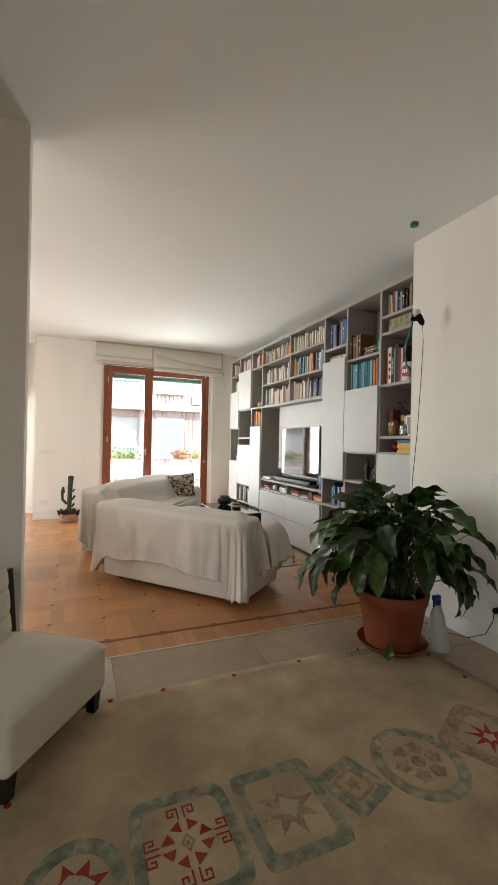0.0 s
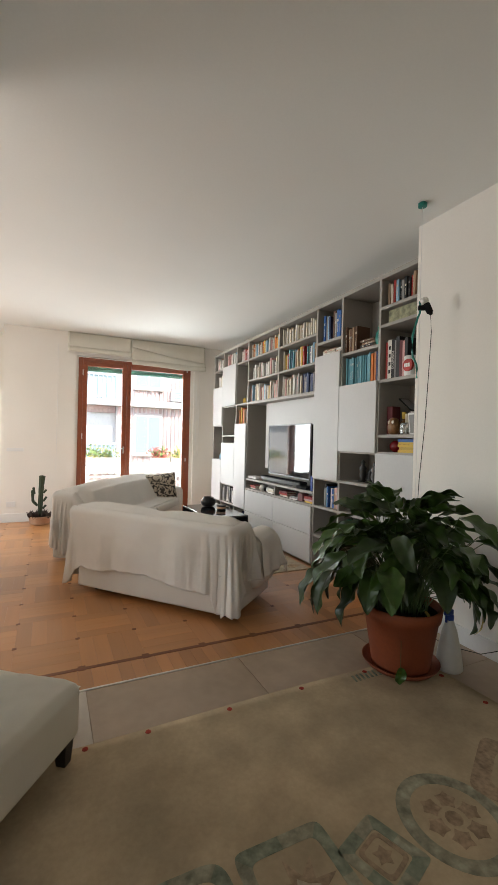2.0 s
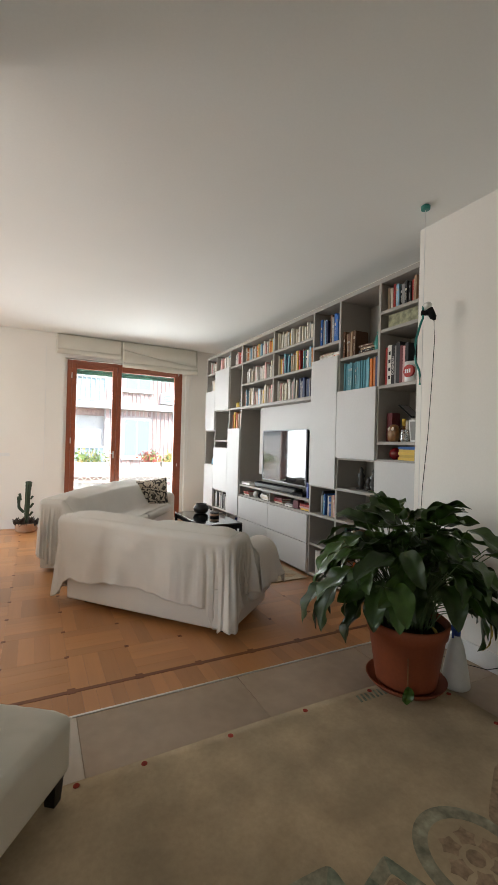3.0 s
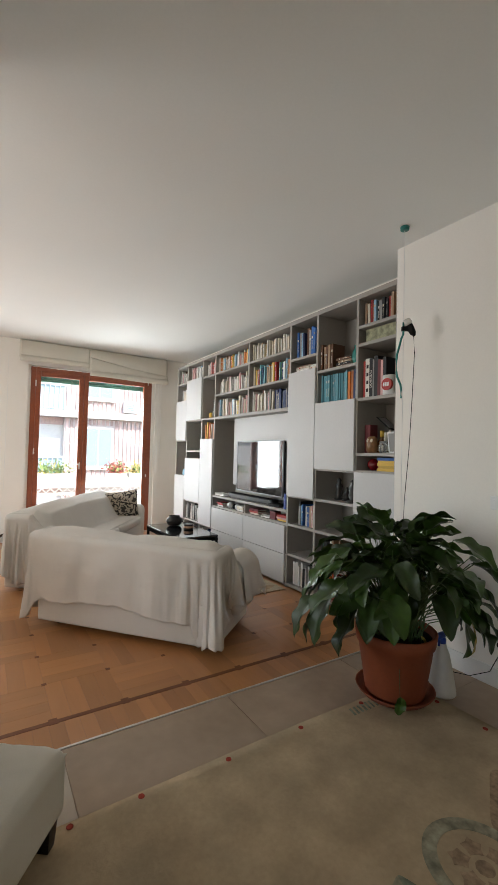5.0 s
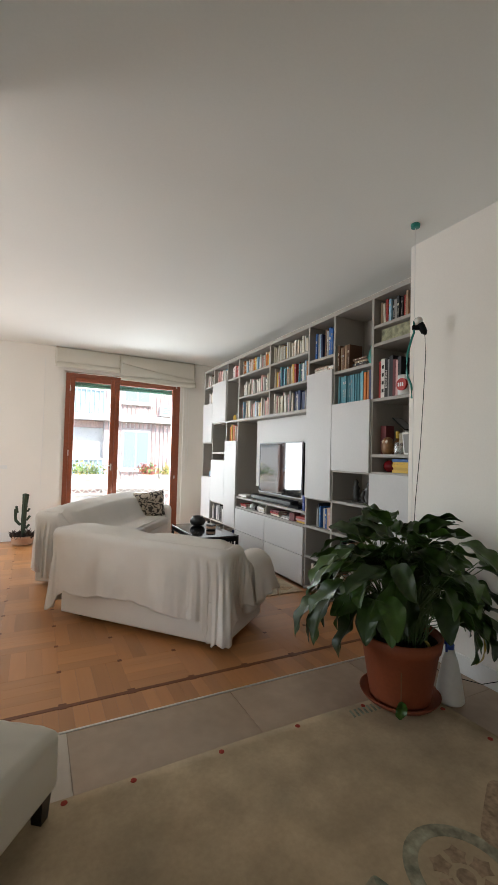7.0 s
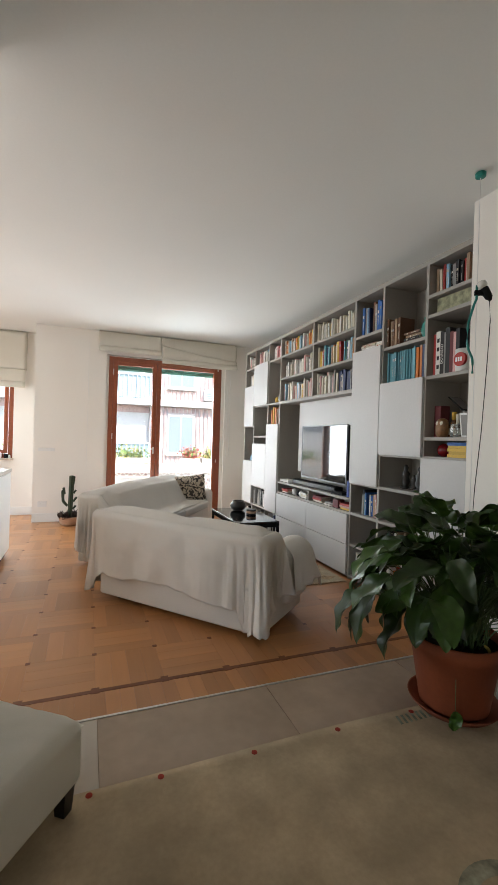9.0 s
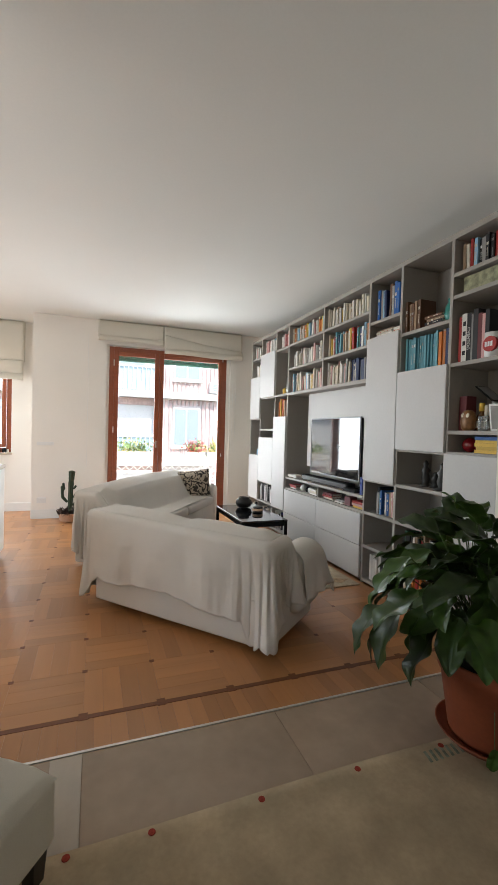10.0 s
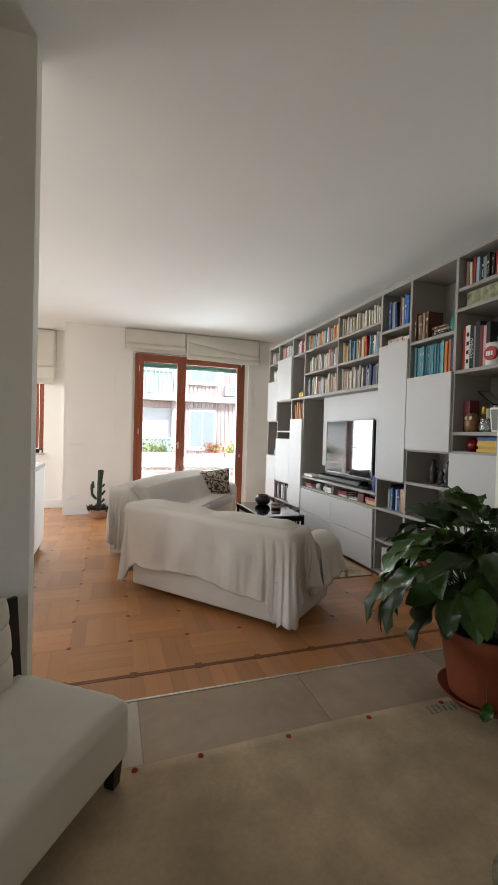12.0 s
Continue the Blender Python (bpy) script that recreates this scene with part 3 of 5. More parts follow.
def throw_top(L, D, reach, back_top, seat, side):
    """The part of the cloth that lies over the back, the cushions and the seat."""
    e0 = RIM - 0.02

    def f(u, v):
        x = e0 + (L - 2 * e0) * u
        e = min(x - e0, L - e0 - x)
        k = max(0, min(1, (e - 0.10) / 0.12))
        y = e0 + (reach + (D * 0.98 - reach) * k * k * (3 - 2 * k) - e0) * v
        bt = back_top(x)
        inner = min(1, e / 0.07)
        if y < 0.30:
            k = (y - e0) / (0.30 - e0)
            two = 0.35 + 0.65 * min(1, abs(math.sin(math.pi * (x / L * 2 - 0.06))) * 1.5)
            z = bt + 0.038 * max(0, math.sin(k * math.pi)) ** 1.5 * two * inner - 0.02 * k * k
        else:
            k = min(1, (y - 0.30) / 0.16)
            k = k * k * (3 - 2 * k)
            z = (bt - 0.02) * (1 - k) + seat * k
        k = max(0, min(1, (0.20 - e) / 0.09))
        if y > 0.24:
            k = k * k * (3 - 2 * k)
            z = z * (1 - k) + side(x, y) * k
        z += (0.008 * noise.noise((x * 5, y * 6, 3)) + 0.003 * noise.noise((x * 16, y * 11, 5))) * min(1, e / 0.05) * min(1, (y - e0) / 0.05)
        return (x, y, z)
    return grid_mesh(f, 100, 70)


def arm_cover(cx, y0, y1, top, hem):
    """A cloth laid over an arm, falling forward in a flap at its end."""
    def f(u, v):
        if v < 0.6:
            y, z = y0 + (y1 - y0) * v / 0.6, top
        else:
            q = (v - 0.6) / 0.4
            y, z = y1 + 0.21 * q ** 0.8, top - 0.30 * q ** 1.5
        a = 2 * u - 1
        side = 1 if a > 0 else -1
        if abs(a) < 0.45:
            t = abs(a) / 0.45 * math.pi / 2
            x, z = cx + side * 0.125 * math.sin(t), z - 0.10 * (1 - math.cos(t))
        else:
            d = (abs(a) - 0.45) / 0.55
            low = hem if side > 0 else 0.43
            fold = 0.012 * math.sin(y * 34) + 0.012 * noise.noise((y * 6, d * 2, 4))
            x = cx + side * (0.125 + 0.035 * d + fold * d)
            z = z - 0.10 - d * max(0.02, z - 0.10 - low)
        return (x, y, z + 0.004 * noise.noise((x * 9, y * 9, 6)))
    return grid_mesh(f, 40, 36)


def sofa(m, L, D, back, seat, arm, label, hem, flare, backtop, left=0.035, reach=0.42, slant=0.0, lift=0.03, covers=()):
    s = thing("sofa", m, label, "sofa", "sofas")
    part("base", box(left, L - 0.012, 0.012, D, lift, 0.33, 0.018, 3), SLIP, s, "", True)
    part("backrest", box(left, L - 0.03, 0.01, 0.24, 0.30, back - 0.05, 0.05, 4), SLIP, s, "", True)
    for x0, x1, y0 in ((left - 0.03, left + 0.2, 0.1), *(((cx - 0.115, cx + 0.115, 0.30) for cx in covers) if covers else ((L - 0.24, L + 0.01, 0.1),))):
        part("arm", box(x0, x1, y0, D + 0.01, lift + 0.10, arm, 0.095, 6), SLIP, s, "rounded arm in a white slipcover", True)
    for k in range(2):
        w = (L - left - 0.44) / 2
        x0 = left + 0.2 + k * w
        part("seat_cushion", box(x0 + 0.004, x0 + w - 0.004, 0.24, D + 0.02, 0.31, seat - 0.012, 0.04, 4), SLIP, s, "", True)
    for x in (left + 0.12, L - 0.12):
        for y in (0.12, D - 0.1):
            part("foot", lathe([(0.022, 0), (0.03, lift + 0.01)], 12), BLACK_WOOD, s).location = (x, y, 0)

    def side(x, y):
        return backtop(x) if y < 0.24 else max(arm + 0.02, backtop(x) - (y - 0.24) * 1.1)
    cloths = [throw_sheet(L, reach, side, hem, flare, slant), throw_top(L, D, reach, backtop, seat, side)]
    for bm in cloths + [arm_cover(cx, 0.33, D - 0.03, arm + 0.014, 0.25) for cx in covers]:
        ob = part("throw", bm, LINEN, s, "off-white linen throw spread over the sofa", True)
        md = ob.modifiers.new("thick", "SOLIDIFY")
        md.thickness, md.offset = 0.004, -1
    return s


def frame_at(origin, ux, uy):
    """A pose whose x axis points along (ux, uy) on the floor."""
    return pose(origin[0], origin[1], 0, 0, 0, math.degrees(math.atan2(uy, ux)))


def hem_near(x, y, s):
    if y < 0.05:
        z = float(np.interp(x, (0.0, 0.04, 0.09, 0.16, 0.57, 0.85, 1.00, 1.16, 1.36, 1.41, 1.45, 1.50, 1.56), (0.05, 0.06, 0.17, 0.215, 0.235, 0.245, 0.20, 0.18, 0.19, 0.05, 0.02, 0.07, 0.065)))
        return z + 0.006 * math.sin(x * 13) + 0.003 * math.sin(x * 41)
    if x > 0.7:
        return float(np.interp(y, (0.05, 0.08, 0.2, 0.32), (0.07, 0.20, 0.225, 0.25))) + 0.008 * math.sin(y * 40)
    return 0.07 + 0.35 * y + 0.01 * math.sin(y * 30)


def flare_near(x, y):
    return max(min(1.15, max(0, (x - 1.26) / 0.16)), min(1, max(0, (0.10 - x) / 0.12)), 0.45 if y > 0.05 else 0)


sofa(frame_at((0.680, 6.100), 0.65, -0.76), 1.56, 0.69, 0.71, 0.43, 0.56, "two-seat sofa in a white slipcover under a draped off-white throw", hem_near, flare_near, lambda x: 0.704 - 0.022 * x / 1.56, 0.10, 0.31, 0.10, 0.045, (1.505,))


def hem_far(x, y, s):
    return 0.13 + 0.04 * math.sin(s * 8) - (0.02 if y > 0.1 else 0)


sofa(frame_at((1.82, 8.90), -0.56, -0.828), 2.26, 0.70, 0.75, 0.43, 0.57, "three-seat sofa in a white slipcover under an off-white throw", hem_far, lambda x, y: 1.5 if y > 0.05 else 0.4, lambda x: 0.745 - 0.03 * abs(x / 2.26 - 0.5) ** 2 * 4)


# ---- slipper chair ----
def slipper_chair():
    # local x runs along the front edge, y to the front; the back lies at negative y
    c = thing("slipper_chair", pose(0.652, 4.035, 0.012, 0, 0, math.degrees(math.atan2(-0.81, -0.59))), "low white canvas slipper chair with short black legs", "chair")
    W = 0.60
    part("seat", box(0.0, W, -0.55, 0.0, 0.095, 0.30, 0.035, 5), CHAIR_CLOTH, c, "", True)

    def pad(u, v):
        a, b = 2 * u - 1, 2 * v - 1
        k = (1 - a ** 6) * (1 - b ** 6)
        return (W / 2 + (W / 2 - 0.004) * a, -0.248 + 0.246 * b, 0.285 + 0.042 * max(0, k) ** 0.35 + 0.006 * (1 - a * a) + 0.004 * noise.noise((a * 4, b * 5, 2)) + 0.003 * noise.noise((a * 9 + 5 * b, b * 3, 7)))
    part("seat_pad", grid_mesh(pad, 40, 40), CHAIR_CLOTH, c, "", True)

    def cushion(u, v):
        x = 0.12 + (W - 0.14) * u
        z = 0.315 + 0.33 * v
        lean = -0.475 - 0.035 * v
        puff = 0.045 * (1 - abs(2 * u - 1) ** 4) * (1 - abs(2 * v - 1) ** 4) - 0.010 * math.exp(-((v - 0.35) / 0.05) ** 2) - 0.010 * math.exp(-((v - 0.7) / 0.05) ** 2)
        return (x, lean + puff, z)
    ob = part("back_cushion", grid_mesh(cushion, 30, 30), CHAIR_CLOTH, c, "white tufted back cushion", True)
    md = ob.modifiers.new("thick", "SOLIDIFY")
    md.thickness, md.offset = 0.035, -1
    bk = box(0.0, W, -0.022, 0.0, 0.0, 0.33, 0.006)
    bmesh.ops.transform(bk, matrix=pose(0, -0.512, 0.28, 5), verts=bk.verts)
    part("back_board", bk, BLACK_WOOD, c, "black wooden back board")
    for x in (0.045, W - 0.045):
        for y in (-0.045, -0.50):
            leg = bmesh.new()
            bmesh.ops.create_cone(leg, cap_ends=True, segments=4, radius1=0.027, radius2=0.037, depth=0.10, matrix=Matrix.Translation((x, y, 0.05)) @ Matrix.Rotation(math.pi / 4, 4, "Z"))
            part("leg", leg, BLACK_WOOD, c)
    return c


slipper_chair()


# ---- potted peace lily ----
def leaf_mesh(length, width, droop, twist, mat):
    def f(u, v):
        s = v
        w = width * 0.5 * 1.93 * s ** 0.58 * (1 - s) ** 0.84 * 1.02
        x = (2 * u - 1)
        a = droop * s
        cx = length * math.sin(a) / droop
        cz = -length * (1 - math.cos(a)) / droop
        fold = -0.34 * w * (1 - abs(x)) + 0.17 * w * x * abs(x) * math.sin(s * 15 + x * 2.5 + 7 * twist) + 0.09 * w * math.sin(s * 8 + 3 * twist)
        y = x * w * math.cos(twist * s) - fold * math.sin(twist * s) * 0.4
        return (cx + math.sin(a) * fold, y + 0.012 * math.sin(s * 5 + twist), cz + fold * math.cos(a) + x * w * math.sin(twist * s))
    return mesh_of("leaf", grid_mesh(f, 8, 22), mat, True)


def potted_plant():
    rnd = random.Random(7)
    p = thing("potted_plant", pose(2.372, 4.058, 0.013), "large glossy peace lily in a terracotta pot on a saucer", "plant")
    part("saucer", lathe([(0.15, 0.0), (0.188, 0.010), (0.208, 0.040), (0.214, 0.042), (0.205, 0.028), (0.16, 0.014), (0.01, 0.014)], 48), TERRACOTTA, p, "terracotta saucer", True)
    part("pot", lathe([(0.158, 0.015), (0.162, 0.03), (0.203, 0.288), (0.213, 0.291), (0.223, 0.355), (0.215, 0.362), (0.203, 0.356), (0.197, 0.312), (0.02, 0.312)], 48), TERRACOTTA, p, "round terracotta pot", True)
    part("soil", lathe([(0.197, 0.297), (0.197, 0.319), (0.10, 0.329), (0.01, 0.327)], 28), SOIL, p, "", True)
    kinds = [leaf_mesh(0.29, 0.185, 1.35, 0.35, LEAF), leaf_mesh(0.25, 0.165, 1.2, -0.45, LEAF), leaf_mesh(0.31, 0.180, 1.6, 0.3, LEAF), leaf_mesh(0.24, 0.160, 1.05, 0.5, LEAF), leaf_mesh(0.29, 0.170, 1.5, -0.4, LEAF), leaf_mesh(0.27, 0.180, 1.25, 0.45, LEAF)]
    yellow = leaf_mesh(0.20, 0.05, 1.5, 0.5, LEAF_YELLOW)

    def place(me, base, az, pitch, roll, size, label=""):
        ob = new("leaf", me)
        ob.parent = p
        ob.matrix_basis = Matrix.LocRotScale(base, Euler((roll, -pitch, az), "XYZ"), (size, size, size))
        if label:
            tagged(ob, label)

    def stalk(a, b, r=0.0035):
        a, b = Vector(a), Vector(b)
        k = (b - a)
        m1 = a + k * 0.5 + Vector((-k.x * 0.18, -k.y * 0.18, 0.03))
        part("stalk", tube([a, m1, b], r, 5, r * 0.7), STALK, p)

    # tiers: number, reach, height, pitch of the blade at its base
    front = -2.35
    tiers = ((24, 0.04, 0.22, 0.82, 0.96, 0.5, 1.2), (42, 0.10, 0.31, 0.70, 0.90, 0.1, 0.8), (44, 0.22, 0.41, 0.58, 0.82, -0.3, 0.4), (38, 0.26, 0.44, 0.50, 0.70, -0.5, 0.0), (20, 0.02, 0.15, 0.64, 0.86, -0.2, 0.6))
    for level, (n, r0, r1, z0, z1, p0, p1) in enumerate(tiers):
        for i in range(n):
            az = (i + rnd.uniform(-0.35, 0.35)) * 2 * math.pi / n + level * 0.9
            r = rnd.uniform(r0, r1)
            if math.cos(az) > 0.5:
                r *= 0.80           # the wall side
            facing = (az - front + math.pi) % (2 * math.pi) - math.pi
            if level in (2, 3) and 0.05 < facing < 0.42:
                continue            # the stalks show here
            z, pitch = rnd.uniform(z0, z1), rnd.uniform(p0, p1)
            if level == 3 and abs(facing) < 1.0:
                r, z = min(r, 0.30), max(z, 0.60)
            b = Vector((r * math.cos(az), r * math.sin(az), z))
            k = rnd.choice(((1, 3, 5), (0, 1, 4, 5), (0, 2, 4), (0, 2, 4), (1, 3, 5))[level])
            place(kinds[k], b, az + rnd.uniform(-0.55, 0.55), pitch, rnd.uniform(-0.8, 0.8), rnd.uniform(0.66, 0.95))
            stalk((0.11 * math.cos(az) * rnd.random(), 0.11 * math.sin(az) * rnd.random(), 0.29), b)
    for i in range(34):             # older bare stalks in the middle
        az, r = rnd.uniform(0, 6.28), rnd.uniform(0.02, 0.15)
        b = (1.5 * r * math.cos(az), 1.5 * r * math.sin(az), rnd.uniform(0.55, 0.84))
        stalk((r * math.cos(az), r * math.sin(az), 0.29), b)
    for az, r, z, pitch, k, size in ((2.6, 0.38, 0.53, -0.35, 2, 1.05), (2.95, 0.42, 0.60, -0.45, 4, 1.1), (-1.2, 0.30, 0.58, -0.2, 0, 1.0), (-0.75, 0.36, 0.66, -0.1, 2, 1.0), (-0.62, 0.40, 0.76, 0.0, 4, 1.0), (-0.9, 0.30, 0.50, -0.5, 1, 0.9), (2.2, 0.33, 0.55, -0.4, 2, 1.0), (-2.62, 0.17, 0.66, -0.45, 0, 1.05), (-2.25, 0.19, 0.60, -0.6, 3, 0.8), (3.05, 0.30, 0.52, -0.5, 0, 1.0), (-2.9, 0.26, 0.62, -0.5, 4, 1.0), (-0.55, 0.44, 0.72, 0.05, 2, 1.0), (-0.60, 0.42, 0.52, 0.1, 4, 0.9), (-0.72, 0.36, 0.46, -0.9, 0, 0.9), (2.75, 0.46, 0.56, -0.3, 4, 1.0)):
        b = Vector((r * math.cos(az), r * math.sin(az), z))
        place(kinds[k], b, az, pitch, 0.1, size)
        stalk((0.05 * math.cos(az), 0.05 * math.sin(az), 0.29), b)
    place(yellow, Vector((0.31, -0.255, 0.42)), -0.75, -0.9, 0.2, 1.15, "withered yellow leaf")
    place(yellow, Vector((0.0, -0.16, 0.37)), -1.3, -0.7, 0.2, 0.7, "withered yellow leaf")
    place(kinds[3], Vector((-0.165, -0.165, 0.10)), -2.3, -1.2, 0.0, 0.45)
    stalk((-0.12, -0.12, 0.29), (-0.165, -0.165, 0.10), 0.002)
    return p


potted_plant()


# ---- spray bottle, lamp, wall plates ----
def spray_bottle():
    b = thing("spray_bottle", pose(2.625, 3.935, 0.0), "white plastic spray bottle with a dark blue head", "bottle")
    part("body", lathe([(0.070, 0.0), (0.076, 0.008), (0.074, 0.03), (0.060, 0.12), (0.040, 0.22), (0.024, 0.265), (0.022, 0.28)], 32), MILKY, b, "", True)
    part("collar", lathe([(0.021, 0.276), (0.022, 0.305), (0.018, 0.311)], 20), BLUE, b, "dark blue screw collar", True)
    part("spray_head", box(-0.042, 0.020, -0.012, 0.012, 0.308, 0.340, 0.008, 3), BLUE, b, "dark blue spray head", True)
    part("trigger", box(-0.034, -0.026, -0.006, 0.006, 0.268, 0.311, 0.002), BLUE, b)


spray_bottle()


def cable_lamp():
    l = thing("cable_lamp", pose(2.735, 4.315, H), "teal and black lamp on a thin steel cable from the ceiling", "lamp")
    part("ceiling_rose", lathe([(0.022, -0.028), (0.028, -0.026), (0.030, -0.005), (0.025, 0.0)], 24), TEAL, l, "teal ceiling rose", True)
    part("steel_cable", tube([(0, 0, -0.03), (0.004, 0.002, -1.4), (0.006, 0.003, -2.78)], 0.0018, 6), WHITE_GLOSS, l, "thin pale steel cable")
    sx, sy = -0.84, 0.54
    pts = [(0, -0.70), (0, -0.78), (0.012, -0.81), (0.040, -0.92), (0.043, -0.95), (0.043, -1.04), (0.038, -1.07), (0.014, -1.125), (0.010, -1.155), (0.010, -1.215)]
    part("bent_tube", tube([(sx * a, sy * a, z + 0.045) for a, z in pts], 0.007, 10), TEAL, l, "bent teal tube", True)
    clamp = box(-0.012, 0.045, -0.012, 0.012, -0.715, -0.685, 0.004)
    bmesh.ops.rotate(clamp, cent=(0, 0, 0), matrix=Matrix.Rotation(math.radians(-33), 3, "Z"), verts=clamp.verts)
    part("clamp", clamp, BLACK, l, "black clamp")
    m = Matrix.Translation((0.040, -0.026, -0.695)) @ Matrix.Rotation(math.radians(-28), 4, Vector((0.54, 0.84, 0))) @ Matrix.Scale(0.78, 4)
    so = lathe([(0.010, -0.075), (0.018, -0.06), (0.026, -0.05), (0.030, 0.0), (0.030, 0.03), (0.022, 0.034)], 20)
    bmesh.ops.transform(so, matrix=m, verts=so.verts)
    part("socket", so, BLACK, l, "black bulb socket", True)
    bu = lathe([(0.020, 0.028), (0.034, 0.045), (0.037, 0.06), (0.032, 0.078), (0.018, 0.088), (0.004, 0.090)], 20)
    bmesh.ops.transform(bu, matrix=m, verts=bu.verts)
    part("bulb", bu, BULB, l, "frosted white bulb", True)
    cord = [(0.058, -0.038, -0.75), (0.064, -0.042, -0.86), (0.055, -0.036, -1.15), (0.040, -0.028, -1.5), (0.02, -0.012, -1.85), (0.0, -0.01, -2.3), (0.03, -0.06, -2.84), (0.08, -0.20, -2.885), (0.14, -0.40, -2.86), (0.17, -0.50, -2.80), (0.185, -0.54, -2.70), (0.185, -0.545, -2.645)]
    part("cord", tube(cord, 0.0024, 8), BLACK, l, "thin black flex")
    part("plug", lathe([(0.012, 0.0), (0.019, 0.01), (0.019, 0.035)], 16), BLACK, l).matrix_basis = pose(0.182, -0.545, -2.64, 0, 90, 0)
    part("weight", lathe([(0.03, -2.9), (0.03, -2.80), (0.012, -2.77)], 20), BLACK, l, "black floor weight", True)


cable_lamp()


def wall_plate(name, m, w, h, label, buttons=2):
    p = thing(name, m, label, "switch" if "switch" in name else "socket", "wall plates")
    part("plate", box(-w / 2, w / 2, -0.009, -0.0005, -h / 2, h / 2, 0.003), WHITE_GLOSS, p)
    for i in range(buttons):
        k = (i + 0.5) / buttons - 0.5
        part("button", box(k * w * 0.8 - 0.013, k * w * 0.8 + 0.013, -0.013, -0.009, -h * 0.28, h * 0.28, 0.002), WHITE_GLOSS, p)


wall_plate("light_switch", pose(XW, 3.785, 1.075, 0, 0, -90), 0.12, 0.08, "white rectangular light switch plate on the wall", 3)
wall_plate("power_socket", pose(XW, 3.77, 0.26, 0, 0, -90), 0.12, 0.08, "white power socket with a black plug", 2)
wall_plate("power_socket", pose(0.03, YW, 0.265, 0, 0, 0), 0.12, 0.08, "white power socket low on the window wall", 3)
wall_plate("light_switch", pose(0.07, YW, 1.07, 0, 0, 0), 0.22, 0.05, "white flush switch plate on the window wall", 3)


# ---- cactus ----
def ribbed(height, r, bend=0.0, ribs=7):
    def f(u, v):
        a = 2 * math.pi * u
        k = 1.0 if v < 0.85 else math.sqrt(max(0.02, 1 - ((v - 0.85) / 0.15) ** 2))
        rr = r * (0.85 + 0.15 * math.cos(ribs * a)) * k * (0.8 + 0.2 * math.sin(v * 9) ** 2 * 0.4 + 0.2 * v)
        return (rr * math.cos(a) + bend * v * v, rr * math.sin(a), height * v)
    return grid_mesh(f, 42, 24)


COVER_DARK = material("dark_succulent", (0.05, 0.03, 0.022), 0.6, 0, 0.3, 30)


def cactus():
    c = thing("cactus", pose(0.42, 9.06, 0.0), "branching dark green column cactus in a pale clay bowl", "plant")
    part("pot", lathe([(0.10, 0.0), (0.135, 0.02), (0.142, 0.10), (0.15, 0.105), (0.15, 0.125), (0.135, 0.125), (0.13, 0.105), (0.01, 0.10)], 36), PALE_POT, c, "pale clay bowl", True)
    part("soil", lathe([(0.13, 0.10), (0.125, 0.118), (0.01, 0.122)], 20), SOIL, c)
    part("stem", ribbed(0.62, 0.036, 0.012), CACTUS, c, "", True)
    for x, z, lean, h, r in ((-0.035, 0.27, -42, 0.10, 0.021), (-0.095, 0.33, -4, 0.17, 0.022), (-0.075, 0.44, -12, 0.10, 0.018), (0.035, 0.22, 34, 0.07, 0.016), (0.040, 0.33, 30, 0.08, 0.017), (0.045, 0.45, 28, 0.06, 0.015)):
        part("arm", ribbed(h, r, 0.004), CACTUS, c, "", True).matrix_basis = pose(x, 0, z, 0, lean, 0)
    part("stem", ribbed(0.14, 0.044, 0.0), CACTUS, c, "", True).matrix_basis = pose(0.012, 0, 0.57, 0, 3, 0)
    bm = bmesh.new()
    rnd = random.Random(3)
    for i in range(70):
        a = rnd.uniform(0, 6.28)
        r = rnd.uniform(0.06, 0.155)
        q = pose(r * math.cos(a), r * math.sin(a), 0.12, rnd.uniform(-50, 50), rnd.uniform(-50, 50), math.degrees(a))
        vs = [bm.verts.new(q @ Vector(v)) for v in ((-0.012, 0, -0.03), (0.012, 0, -0.03), (0.018, 0.02, 0.03), (0, 0.05, 0.08), (-0.018, 0.02, 0.03))]
        bm.faces.new(vs)
    tagged(part("ground_leaf", bm, COVER_DARK, c, "dark low leaves round the stem"), kind="stuff")


cactus()


# ---- kitchen counter and sill things ----
def kitchen_island():
    k = thing("kitchen_island", pose(-0.125, 6.75, 0), "white kitchen island with a pale worktop", "island")
    part("body", box(-0.62, 0.0, -0.80, 0.79, 0.07, 0.885, 0.004), TRIM, k, "white lacquered body")
    part("plinth", box(-0.58, -0.03, -0.77, 0.76, 0.0, 0.07), BLACK, k)
    part("worktop", box(-0.65, 0.012, -0.82, 0.81, 0.886, 0.925, 0.005), PALE_STONE, k, "pale stone worktop")
    for i in range(2):
        part("side_panel", box(0.0005, 0.008, -0.795 + 0.795 * i + 0.003, 0.795 * i - 0.003, 0.075, 0.88, 0.003), TRIM, k)


kitchen_island()
for i, (x, r, h, mat) in enumerate(((-0.56, 0.03, 0.07, BLACK), (-0.64, 0.025, 0.10, BULB), (-0.73, 0.035, 0.06, TERRACOTTA), (-0.82, 0.03, 0.12, BLACK), (-0.51, 0.018, 0.05, BULB))):
    solid("jar", lathe([(r * 0.8, 0), (r, 0.01), (r, h * 0.75), (r * 0.7, h * 0.85), (r * 0.72, h)], 18), mat, pose(x, AY - 0.012, 0.902), "small jar on the kitchen window sill", "jar", "sill jars", True)


